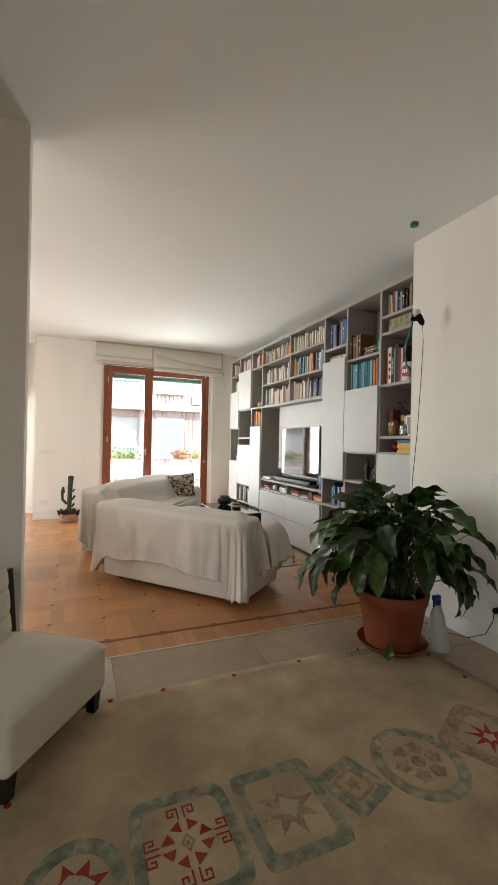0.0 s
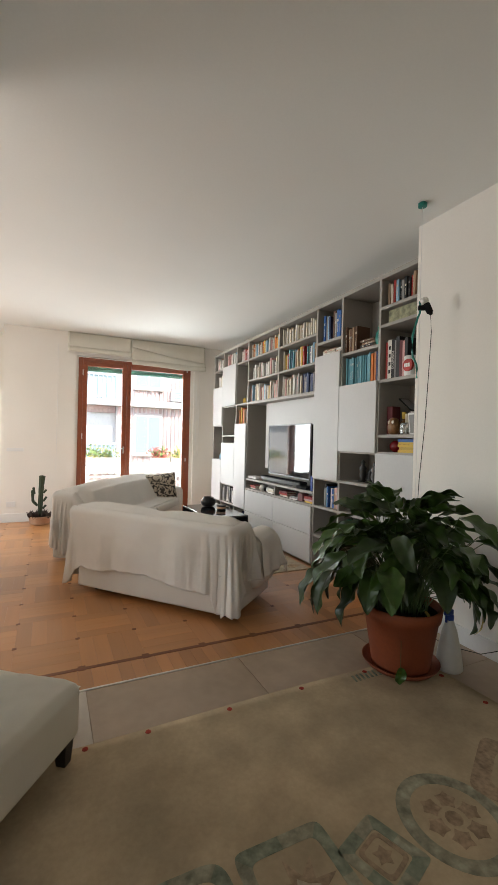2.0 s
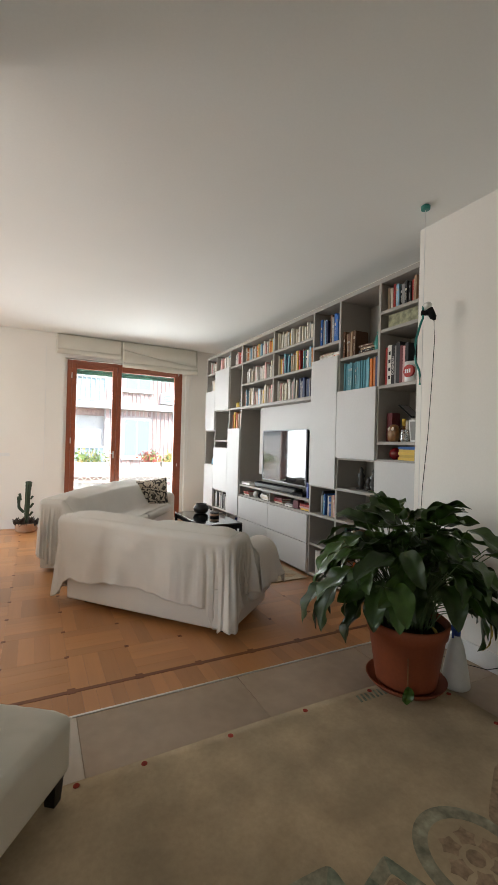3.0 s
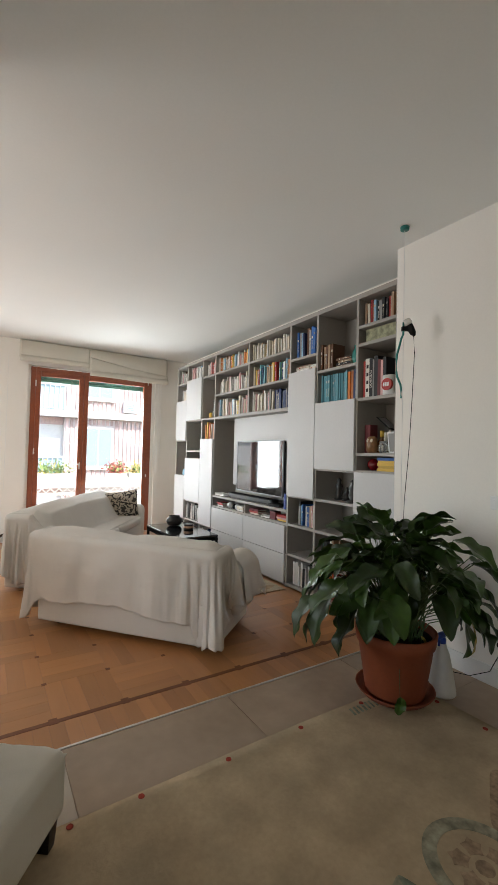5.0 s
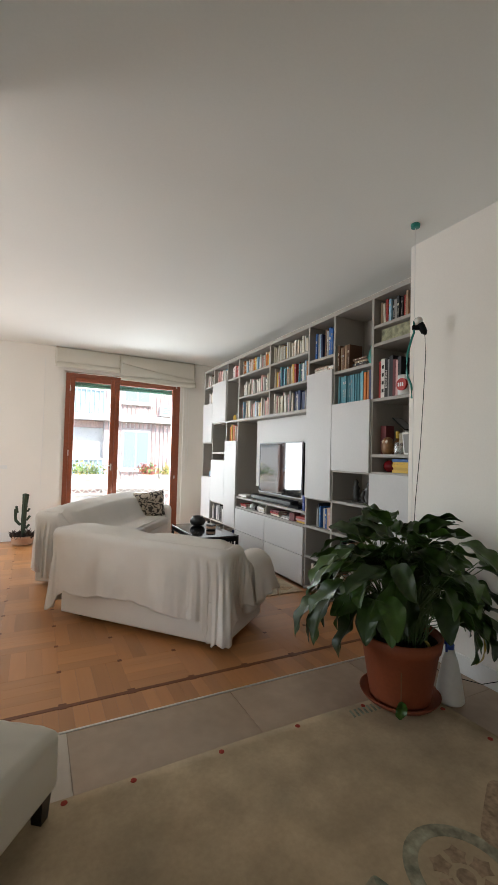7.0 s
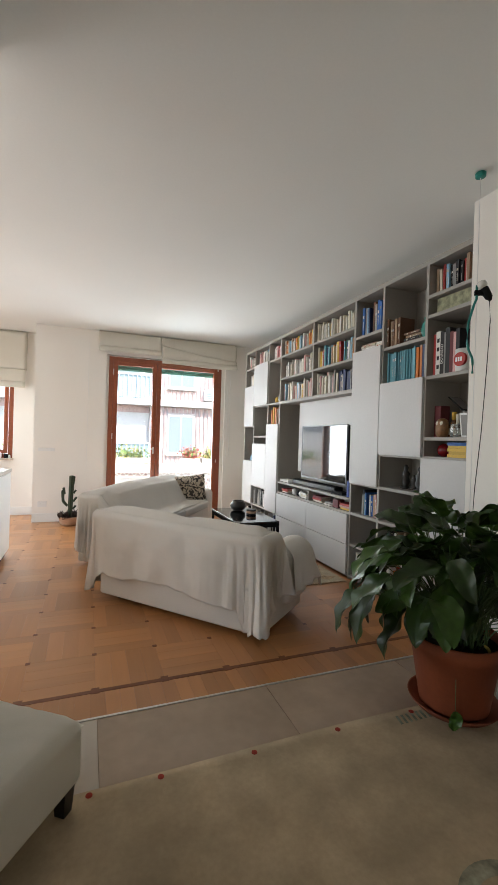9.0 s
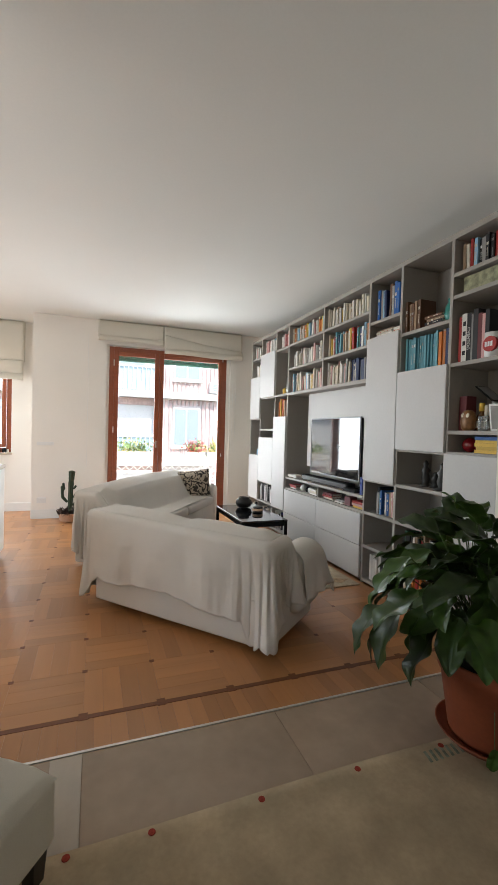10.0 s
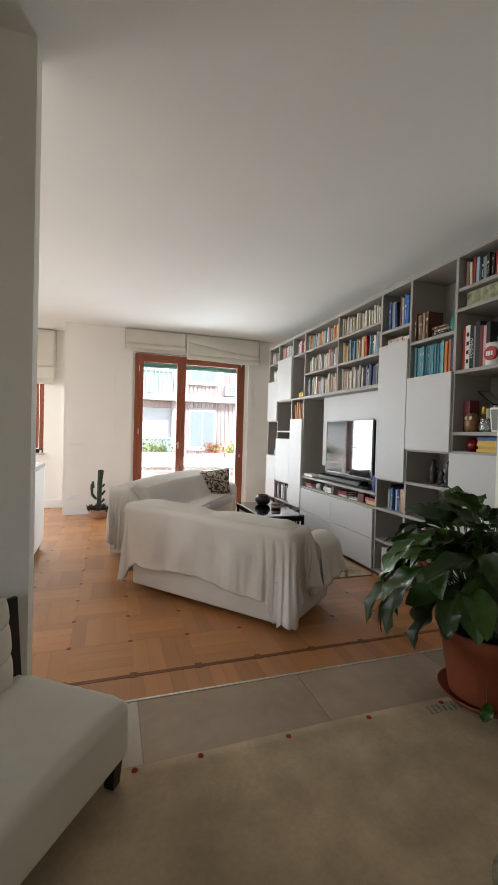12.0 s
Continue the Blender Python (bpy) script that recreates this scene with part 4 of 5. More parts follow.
# ---- coffee table and what stands on it ----
def coffee_table():
    t = thing("coffee_table", pose(2.37, 7.125, 0.009), "low black glass coffee table with dark metal legs", "table")
    part("tabletop", box(-0.25, 0.25, -0.475, 0.475, 0.392, 0.411, 0.004), BLACK_GLASS, t, "black glass tabletop")
    part("apron", box(-0.24, 0.24, -0.465, 0.465, 0.345, 0.391, 0.003), BLACK, t)
    part("shelf", box(-0.235, 0.235, -0.46, 0.46, 0.14, 0.155, 0.003), BLACK_GLASS, t)
    for x in (-0.235, 0.235):
        for y in (-0.46, 0.46):
            part("leg", box(x - 0.014, x + 0.014, y - 0.014, y + 0.014, 0.0, 0.391, 0.003), BLACK, t)


coffee_table()
TZ = 0.42
solid("bowl", lathe([(0.05, 0.0), (0.085, 0.02), (0.098, 0.055), (0.090, 0.09), (0.066, 0.105), (0.07, 0.122), (0.062, 0.122), (0.06, 0.10), (0.08, 0.06), (0.01, 0.02)], 32), BLACK_WOOD, pose(2.40, 7.40, TZ), "dark round lidded bowl on the coffee table", "bowl", "", True)
tin = thing("tin", pose(2.46, 7.10, TZ), "small round brown tin with a pale band", "tin")
part("body", lathe([(0.056, 0.0), (0.057, 0.058), (0.052, 0.06)], 28), BLACK_WOOD, tin, "", True)
part("band", lathe([(0.0578, 0.018), (0.0578, 0.044)], 28), PALE_POT, tin, "pale printed band")
solid("red_mug", lathe([(0.03, 0.0), (0.036, 0.01), (0.045, 0.09), (0.041, 0.09), (0.033, 0.015), (0.005, 0.012)], 24), RUG_RED, pose(2.52, 6.78, 0.165), "red ceramic cup on the table's lower shelf", "cup", "", True)
carpet = thing("small_carpet", pose(2.45, 6.85, 0.0), "thin pale carpet with brown motifs beneath the table", "rug")
part("woven_field", box(-0.48, 0.49, -1.02, 1.0, 0.0008, 0.008, 0.003), RUG_PALE, carpet)
part("edging", box(-0.48, 0.49, -1.036, -1.0205, 0.0008, 0.009, 0.003), RUG_BROWN, carpet)
for i in range(6):
    part("motif", prism([(0.08, -0.06), (0.18, 0.0), (0.08, 0.06), (-0.02, 0.0)], 0.0082, 0.0096), RUG_BROWN, carpet).location = (0.27, -0.90 + 0.32 * i, 0)


# ---- patterned cushion on the far sofa ----
def cushion_cloth():
    m = bpy.data.materials.new("floral_cloth")
    m.use_nodes = True
    n, l = m.node_tree.nodes, m.node_tree.links
    co, wv, nz, rp = n.new("ShaderNodeTexCoord"), n.new("ShaderNodeTexVoronoi"), n.new("ShaderNodeTexNoise"), n.new("ShaderNodeValToRGB")
    nz.inputs["Scale"].default_value = 9
    nz.inputs["Distortion"].default_value = 1.4
    mx = n.new("ShaderNodeVectorMath")
    mx.operation = "MULTIPLY_ADD"
    mx.inputs[1].default_value = (0.14, 0.14, 0.14)
    l.new(co.outputs["Object"], nz.inputs["Vector"])
    l.new(nz.outputs["Color"], mx.inputs[0])
    l.new(co.outputs["Object"], mx.inputs[2])
    l.new(mx.outputs[0], wv.inputs["Vector"])
    wv.inputs["Scale"].default_value = 8.5
    wv.feature = "DISTANCE_TO_EDGE"
    e = rp.color_ramp.elements
    e[0].position, e[0].color = 0.055, (0.035, 0.03, 0.028, 1)
    e[1].position, e[1].color = 0.08, (0.55, 0.48, 0.38, 1)
    k = rp.color_ramp.elements.new(0.27)
    k.color = (0.55, 0.48, 0.38, 1)
    k = rp.color_ramp.elements.new(0.31)
    k.color = (0.06, 0.05, 0.045, 1)
    l.new(wv.outputs["Distance"], rp.inputs[0])
    l.new(rp.outputs[0], n["Principled BSDF"].inputs["Base Color"])
    n["Principled BSDF"].inputs["Roughness"].default_value = 0.9
    return m


def pillow():
    def f(sign):
        def g(u, v):
            a, b = 2 * u - 1, 2 * v - 1
            k = (1 - a ** 4) * (1 - b ** 4)
            pull = 1 - 0.06 * (1 - abs(a)) * abs(b) - 0.06 * (1 - abs(b)) * abs(a)
            return (0.21 * a * pull, sign * 0.065 * max(0, k) ** 0.6, 0.21 * b * pull)
        return g
    bm = grid_mesh(f(-1), 20, 20)
    o = grid_mesh(f(1), 20, 20)
    me = bpy.data.meshes.new("tmp")
    o.to_mesh(me)
    o.free()
    bm.from_mesh(me)
    bpy.data.meshes.remove(me)
    bmesh.ops.remove_doubles(bm, verts=bm.verts, dist=0.0005)
    bmesh.ops.recalc_face_normals(bm, faces=bm.faces)
    at = frame_at((1.82, 8.90), -0.56, -0.828) @ pose(0.36, 0.48, 0.58, 0, 0, -68) @ pose(0, 0, 0, -16, 7, 0)
    solid("cushion", bm, cushion_cloth(), at, "square cushion with a dark floral print on the sofa", "cushion", "", True)


pillow()


# ---- television ----
TV_TURN = -2.5


def television():
    t = thing("television", pose(3.085, 6.58, 0, 0, 0, TV_TURN), "flat wall-hung television with a glossy dark screen", "television")
    part("screen", box(0.0, 0.006, -0.505, 0.505, 0.885, 1.478, 0.0), SCREEN, t, "glossy dark screen")
    for q in ((-0.517, -0.5055, 0.872, 1.49), (0.5055, 0.517, 0.872, 1.49), (-0.505, 0.505, 0.870, 0.8845), (-0.505, 0.505, 1.4785, 1.49)):
        part("bezel", box(-0.004, 0.012, *q, 0.001), SILVER, t, "thin silver bezel")
    part("housing", box(0.0122, 0.044, -0.50, 0.50, 0.88, 1.48, 0.006), BLACK, t)


television()
bar_ = thing("soundbar", pose(3.10, 6.72, 0.772), "long low black soundbar on the bookcase ledge", "speaker")
part("body", box(-0.05, 0.05, -0.48, 0.48, 0.0, 0.062, 0.012, 3), BLACK, bar_)
part("grille", box(-0.053, -0.0502, -0.46, 0.46, 0.012, 0.052), BLACK_WOOD, bar_)
solid("media_box", box(-0.06, 0.06, -0.10, 0.10, 0, 0.028, 0.004), BLACK, pose(3.07, 6.15, 0.772), "small flat black media box on the ledge", "box")
solid("remote_tray", box(-0.06, 0.06, -0.12, 0.12, 0, 0.03, 0.004), WHITE_GLOSS, pose(3.08, 7.40, 0.772), "flat white box on the bookcase ledge", "box")
solid("blue_box", box(-0.05, 0.05, -0.018, 0.018, 0, 0.16, 0.003), BLUE, pose(3.06, 5.955, 0.772), "upright blue cardboard box on the ledge", "box")


# ---- books ----
INK = {
    "cream": (0.64, 0.58, 0.47), "white": (0.70, 0.68, 0.64), "red": (0.38, 0.035, 0.03), "maroon": (0.15, 0.03, 0.035), "orange": (0.55, 0.17, 0.03),
    "yellow": (0.62, 0.40, 0.06), "brown": (0.13, 0.06, 0.03), "tan": (0.36, 0.24, 0.15), "black": (0.02, 0.02, 0.022), "navy": (0.02, 0.035, 0.11),
    "blue": (0.03, 0.12, 0.38), "sky": (0.25, 0.42, 0.55), "teal": (0.13, 0.33, 0.40), "green": (0.05, 0.14, 0.08), "pink": (0.58, 0.33, 0.31), "grey": (0.28, 0.27, 0.26),
}
COVER = {k: material("cover_" + k, v, 0.55, 0, 0.10, 70, 0.05, 0.08, 6, (1, 1, 1), 0.4, 0, 0.14) for k, v in INK.items()}
shelf_rnd = random.Random(11)
shelf_count, far_books = [0], ([], [], [])


def boxes_mesh(name, boxes, mat):
    vs, fs = [], []
    for x0, x1, y0, y1, z0, z1 in boxes:
        o = len(vs)
        vs += [(x0, y0, z0), (x1, y0, z0), (x1, y1, z0), (x0, y1, z0), (x0, y0, z1), (x1, y0, z1), (x1, y1, z1), (x0, y1, z1)]
        fs += [tuple(o + i for i in q) for q in ((0, 3, 2, 1), (4, 5, 6, 7), (0, 1, 5, 4), (1, 2, 6, 5), (2, 3, 7, 6), (3, 0, 4, 7))]
    me = bpy.data.meshes.new(name)
    me.from_pydata(vs, [], fs)
    me.materials.append(mat)
    return me


def book(m, w, d, h, ink, state="standing upright on the bookcase shelf", band=""):
    """A book, its spine towards -x, its foot at z 0, its thickness along y from 0 to w."""
    c = min(0.003, w * 0.15)
    shelf_count[0] += 1
    if shelf_count[0] > 296:
        vs, fs, ms = far_books
        for ink_i, boxes in ((ink, [(0, c, 0, w, 0, h), (c, d, 0, c, 0, h), (c, d, w - c, w, 0, h)]), ("pages", [(c + 0.0002, d - 0.004, c + 0.0002, w - c - 0.0002, 0.002, h - 0.004)])):
            for x0, x1, y0, y1, z0, z1 in boxes:
                o = len(vs)
                vs += [tuple(m @ Vector(q)) for q in ((x0, y0, z0), (x1, y0, z0), (x1, y1, z0), (x0, y1, z0), (x0, y0, z1), (x1, y0, z1), (x1, y1, z1), (x0, y1, z1))]
                fs += [tuple(o + i for i in q) for q in ((0, 3, 2, 1), (4, 5, 6, 7), (0, 1, 5, 4), (1, 2, 6, 5), (2, 3, 7, 6), (3, 0, 4, 7))]
                ms += [ink_i] * 6
        return None
    ob = new("book", boxes_mesh("book", [(0, c, 0, w, 0, h), (c, d, 0, c, 0, h), (c, d, w - c, w, 0, h)], COVER[ink]))
    ob.matrix_world = m
    tagged(ob, "%s book %s" % ({"cream": "cream paperback", "white": "white paperback", "brown": "old brown leather", "black": "black hardback"}.get(ink, ink + "-covered"), state), "book", "books in the bookcase")
    pg = new("pages", boxes_mesh("pages", [(c + 0.0002, d - 0.004, c + 0.0002, w - c - 0.0002, 0.002, h - 0.004)], PAPER))
    pg.parent = ob
    if band and w > 0.012:
        z = h * shelf_rnd.uniform(0.62, 0.8)
        k = new("spine_label", boxes_mesh("spine_label", [(-0.0008, -0.0001, w * 0.2, w * 0.8, z - h * 0.045, z + h * 0.045)], COVER[band]))
        k.parent = ob
        k = new("spine_label", boxes_mesh("spine_label", [(-0.0008, -0.0001, w * 0.42, w * 0.58, h * 0.22, h * 0.52)], COVER[band]))
        k.parent = ob
    return ob


MIX = ("cream", "tan", "cream", "white", "cream", "white", "tan", "cream", "white", "yellow", "cream", "grey", "white", "cream")


def row(y0, y1, z, hmin, hmax, inks, thick=(0.014, 0.032), bands=True, setback=0.05, depth=(0.13, 0.17), lean=True):
    """Upright books along a shelf from y0 (near) to y1."""
    y = y1
    i = 0
    while True:
        w = shelf_rnd.uniform(*thick)
        if y - w < y0:
            break
        ink = inks[i % len(inks)] if len(inks) > 9 else shelf_rnd.choice(inks)
        h = shelf_rnd.uniform(hmin, hmax)
        if shelf_rnd.random() < 0.25:
            h = hmin + (hmax - hmin) * shelf_rnd.random() ** 2
        d = shelf_rnd.uniform(*depth)
        x = BX + setback + shelf_rnd.uniform(-0.018, 0.018)
        tilt = shelf_rnd.choice((0, 0, 0, 0, 0, 3, -2)) if lean else 0
        if tilt:
            w2 = w + h * math.sin(math.radians(abs(tilt)))
            if y - w2 < y0:
                break
            if tilt > 0:
                m = pose(x, y - w2, z + w * math.sin(math.radians(tilt)), -tilt, 0, 0)
            else:
                m = pose(x, y - w2 + h * math.sin(math.radians(-tilt)), z, -tilt, 0, 0)
            y -= w2 + 0.001
        else:
            m = pose(x, y - w, z, 0, 0, shelf_rnd.uniform(-0.6, 0.6))
            y -= w + 0.0012
        band = shelf_rnd.choice(("cream", "grey", "white", "", "", "")) if bands else ""
        book(m, w, d, h, ink, band=band if band != ink else "")
        i += 1


def stack(y, z, inks, long=0.20, deep=0.14, th=(0.016, 0.028), setback=0.05):
    """Flat books, one on another, spines to the room."""
    for ink in inks:
        t = shelf_rnd.uniform(*th)
        k = shelf_rnd.uniform(0.9, 1.0)
        m = Matrix.Translation((BX + setback + shelf_rnd.uniform(-0.01, 0.01), y, z)) @ Matrix(((1, 0, 0, 0), (0, 0, 1, -long * k / 2), (0, -1, 0, t), (0, 0, 0, 1)))
        book(m, t, deep, long * k, ink, "lying flat in a stack", band="cream" if ink != "cream" else "red")
        z += t + 0.0008


S = T / 2 + 0.001


def cell(c, inset=0.002):
    return COLS[c] + T / 2 + inset, COLS[c + 1] - T / 2 - inset


# top rows
a, b = cell(0)
row(a, b - 0.02, 2.412 + S, 0.175, 0.208, ("tan", "cream", "red", "orange", "sky", "black", "grey", "black", "black", "red", "cream", "tan", "cream", "orange", "pink"), (0.019, 0.027))
y = b - 0.015
for ink, w, h in (("red", 0.022, 0.31), ("white", 0.040, 0.325), ("black", 0.034, 0.32), ("grey", 0.014, 0.31), ("black", 0.036, 0.335), ("maroon", 0.030, 0.30), ("pink", 0.022, 0.29), ("black", 0.03, 0.31)):
    y -= w + 0.001
    bk = book(pose(BX + 0.045, y, 1.806 + S), w, 0.2, h, ink)
    if (ink, w) == ("black", 0.034):
        txt = bpy.data.curves.new("lettering", "FONT")
        txt.body, txt.size, txt.align_x, txt.align_y = "DOISNEAU", 0.030, "CENTER", "CENTER"
        txt.extrude = 0.0004
        txt.materials.append(COVER["white"])
        le = new("lettering", txt)
        le.parent = bk
        le.matrix_basis = Matrix.Translation((-0.0006, w / 2, h * 0.48)) @ Matrix(((0, 0, -1, 0), (0, 1, 0, 0), (1, 0, 0, 0), (0, 0, 0, 1)))
    elif ink == "white":
        for k in range(4):
            sp = new("spine_label", boxes_mesh("spine_label", [(-0.0008, -0.0001, w * 0.2, w * 0.75, h * (0.15 + 0.2 * k), h * (0.24 + 0.2 * k))], COVER["black"]))
            sp.parent = bk
a, b = cell(1)
row(a + 0.30, b - 0.005, 2.113 + S, 0.20, 0.25, ("brown", "brown", "tan", "brown"), (0.022, 0.034), setback=0.04)
stack(a + 0.19, 2.113 + S, ("brown", "black", "tan", "brown"), 0.18, 0.13)
row(a + 0.12, b - 0.012, 1.806 + S, 0.245, 0.262, ("teal",), (0.015, 0.018), True, 0.04, (0.17, 0.18), False)
row(a + 0.005, a + 0.118, 1.806 + S, 0.24, 0.265, ("orange", "tan", "orange", "navy", "orange", "pink", "tan", "orange", "pink", "orange"), (0.02, 0.028), True, 0.04, (0.15, 0.17), False)
a, b = cell(2)
row(a, b - 0.01, 2.292 + S, 0.22, 0.30, ("grey", "blue", "grey", "sky", "navy", "brown", "brown", "grey", "blue", "blue", "sky", "sky"), (0.018, 0.036))
stack(b - 0.13, 2.146 + S, ("pink", "white", "cream", "tan"), 0.22, 0.15, (0.014, 0.02))
stack(a + 0.10, 2.146 + S, ("white", "cream", "white"), 0.17, 0.15, (0.014, 0.02))
row(a + 0.02, b - 0.10, 0.628 + S, 0.18, 0.23, ("black", "grey", "sky", "blue", "navy", "white", "blue", "tan", "pink", "cream", "tan"), (0.014, 0.03))
for c, z, inks, hs in ((3, 2.408, MIX, (0.155, 0.205)), (3, 2.11, ("cream", "yellow", "cream", "red", "maroon", "teal", "green", "navy", "white", "teal", "sky", "tan", "orange", "cream", "yellow"), (0.18, 0.25)),
                       (3, 1.803 + 0.005, ("white", "cream", "pink", "white", "white", "cream", "cream", "pink", "cream", "tan", "white", "cream", "white", "grey", "pink", "white", "grey", "cream", "navy", "grey", "navy", "grey", "navy", "navy", "grey", "navy", "navy", "grey", "navy", "grey", "navy"), (0.18, 0.25)),
                       (4, 2.408, ("cream", "orange", "orange", "yellow", "cream", "sky", "sky", "white", "tan", "white", "pink", "white"), (0.15, 0.205)),
                       (4, 2.11, ("pink", "white", "white", "grey", "white", "white", "cream", "grey", "white", "cream", "white", "pink"), (0.15, 0.225)),
                       (4, 1.803 + 0.005, ("pink", "pink", "sky", "white", "grey", "cream", "cream", "yellow", "cream", "pink", "cream", "white", "pink", "cream"), (0.17, 0.235)),
                       (5, 2.405, ("pink", "white", "pink", "white", "cream", "red"), (0.155, 0.205)), (6, 2.412, ("cream", "pink", "white", "sky", "pink", "white"), (0.155, 0.205)), (7, 2.405, ("pink", "cream", "brown", "white"), (0.155, 0.205))):
    a, b = cell(c)
    row(a + shelf_rnd.uniform(0, 0.03), b - 0.012, z + S, hs[0], hs[1], inks, (0.012, 0.030))
a, b = cell(7)
row(a, b - 0.08, 2.12 + S, 0.15, 0.20, ("cream", "white"), (0.014, 0.03))
row(a, a + 0.10, 0.965 + S, 0.16, 0.2, ("red", "white", "cream"), (0.014, 0.03))
a, b = cell(5)
row(a + 0.02, b - 0.04, 1.515 + S, 0.19, 0.235, ("orange", "yellow", "red", "red", "orange", "tan", "brown", "orange", "red", "maroon"), (0.02, 0.035))
# slot under the television
stack(7.38, 0.634 + 0.001, ("white", "red", "red"), 0.16, 0.12, (0.014, 0.02), 0.03)
stack(6.86, 0.634 + 0.001, ("white", "cream", "white"), 0.14, 0.12, (0.016, 0.022), 0.03)
stack(6.56, 0.634 + 0.001, ("cream", "red", "maroon"), 0.20, 0.12, (0.016, 0.024), 0.03)
stack(6.32, 0.634 + 0.001, ("white", "grey"), 0.17, 0.12, (0.012, 0.018), 0.03)
stack(6.02, 0.634 + 0.001, ("yellow", "pink", "red"), 0.18, 0.12, (0.016, 0.024), 0.03)
for y, r in ((7.16, 0.04), (7.05, 0.032), (6.98, 0.036)):
    solid("trinket", lathe([(r * 0.5, 0.0), (r * 0.95, r * 0.5), (r, r), (r * 0.8, r * 1.6), (r * 0.2, r * 2.0)], 18), WHITE_GLOSS if r > 0.034 else BLACK, pose(3.06, y, 0.635), "small rounded trinket under the television ledge", "ornament", "trinkets", True)
solid("small_box", box(-0.04, 0.04, -0.05, 0.05, 0, 0.085, 0.004), COVER["maroon"], pose(3.06, 6.18, 0.635), "small maroon patterned box in the bookcase", "box")

# nearest column
a, b = cell(0)
solid("patterned_box", box(-0.10, 0.10, -0.17, 0.17, 0, 0.108, 0.004), material("patterned_paper", (0.33, 0.33, 0.20), 0.7, 0, 0.6, 22, 0.1, 0.4, 30), pose(BX + 0.13, (a + b) / 2 - 0.03, 2.262 + S), "green and cream patterned storage box", "box")
mug = thing("mug", pose(BX + 0.085, 4.70, 1.806 + S), "large white mug with a red printed roundel", "mug")
part("body", lathe([(0.048, 0.0), (0.056, 0.006), (0.058, 0.16), (0.053, 0.16), (0.051, 0.02), (0.005, 0.018)], 32), WHITE_GLOSS, mug, "", True)
rd = bmesh.new()
bmesh.ops.create_cone(rd, cap_ends=True, segments=28, radius1=0.048, radius2=0.048, depth=0.02, matrix=Matrix.Translation((-0.0492, -0.012, 0.085)) @ Matrix.Rotation(math.pi / 2, 4, "Y"))
part("roundel", rd, COVER["red"], mug, "red printed roundel")
for k in range(3):
    part("bar", box(-0.0606, -0.0596, -0.034 + 0.02 * k, -0.02 + 0.02 * k, 0.07, 0.10), WHITE_GLOSS, mug)
part("handle", tube([(0.0, 0.055, 0.13), (0.0, 0.085, 0.125), (0.0, 0.092, 0.085), (0.0, 0.085, 0.045), (0.0, 0.055, 0.035)], 0.007), WHITE_GLOSS, mug, "", True)
z = 1.35 + S
GLASSY = material("bottle_glass", (0.80, 0.82, 0.80), 0.06, 0, 0, spec=0.5)
GLASSY.node_tree.nodes["Principled BSDF"].inputs["Transmission Weight"].default_value = 0.85
AMBER = material("amber_glass", (0.16, 0.07, 0.02), 0.1, 0, 0, spec=0.7)
solid("red_box", box(-0.045, 0.045, -0.030, 0.030, 0, 0.235, 0.004), COVER["maroon"], pose(BX + 0.13, 4.926, z), "tall dark red gift box on the shelf", "box", "")
OWL_GLAZE = material("owl_glaze", (0.27, 0.13, 0.05), 0.35, 0, 0.3, 40, 0.2, 0.3, 25)
owl = thing("owl_figurine", pose(BX + 0.07, 4.86, z), "squat brown ceramic owl with pale eyes", "figurine")
part("body", lathe([(0.032, 0.0), (0.044, 0.018), (0.049, 0.06), (0.044, 0.10), (0.036, 0.125), (0.015, 0.138)], 28), OWL_GLAZE, owl, "", True)
for s in (-1, 1):
    part("eye", lathe([(0.006, 0.0), (0.016, 0.002), (0.012, 0.006)], 16), COVER["cream"], owl).matrix_basis = pose(-0.038, 0.018 * s - 0.010, 0.100, 0, -80, 10 * s)


def shelf_bottle(m, body, cap, cap_r, z0, z1, mat, cap_mat, label, cap_label, paper=None):
    b = thing("bottle", m, label, "bottle", "shelf bottles")
    part("body", body, mat, b, "", True)
    part("cap", lathe([(cap_r, z0), (cap_r, z1 - 0.003), (cap_r - 0.003, z1)], 18), cap_mat, b, cap_label, True)
    if paper:
        part("paper_label", lathe([(paper[0], paper[1]), (paper[0] + 0.0008, paper[1] + 0.001), (paper[0] + 0.0008, paper[2])], 24), COVER["cream"], b, "cream paper label", True)


shelf_bottle(pose(BX + 0.13, 4.81, z), lathe([(0.034, 0), (0.038, 0.008), (0.038, 0.075), (0.026, 0.105), (0.013, 0.118), (0.013, 0.135)], 24), None, 0.017, 0.130, 0.185, AMBER, COVER["yellow"], "squat amber glass bottle with a yellow cap", "yellow cap", (0.0386, 0.02, 0.065))
shelf_bottle(pose(BX + 0.09, 4.735, z), box(-0.040, 0.040, -0.040, 0.040, 0, 0.095, 0.012, 4), None, 0.017, 0.094, 0.165, GLASSY, COVER["cream"], "square clear glass decanter with a cream stopper", "cream stopper")
shelf_bottle(pose(BX + 0.18, 4.765, z), lathe([(0.022, 0), (0.026, 0.008), (0.026, 0.12), (0.012, 0.15), (0.012, 0.17)], 24), None, 0.014, 0.165, 0.20, GLASSY, COVER["white"], "slim clear glass bottle with a white cap", "white cap")
shelf_bottle(pose(BX + 0.16, 4.70, z), lathe([(0.026, 0), (0.030, 0.01), (0.030, 0.13), (0.014, 0.17), (0.014, 0.20)], 24), None, 0.016, 0.195, 0.235, GLASSY, COVER["grey"], "tall clear glass bottle with a grey cap", "grey cap")
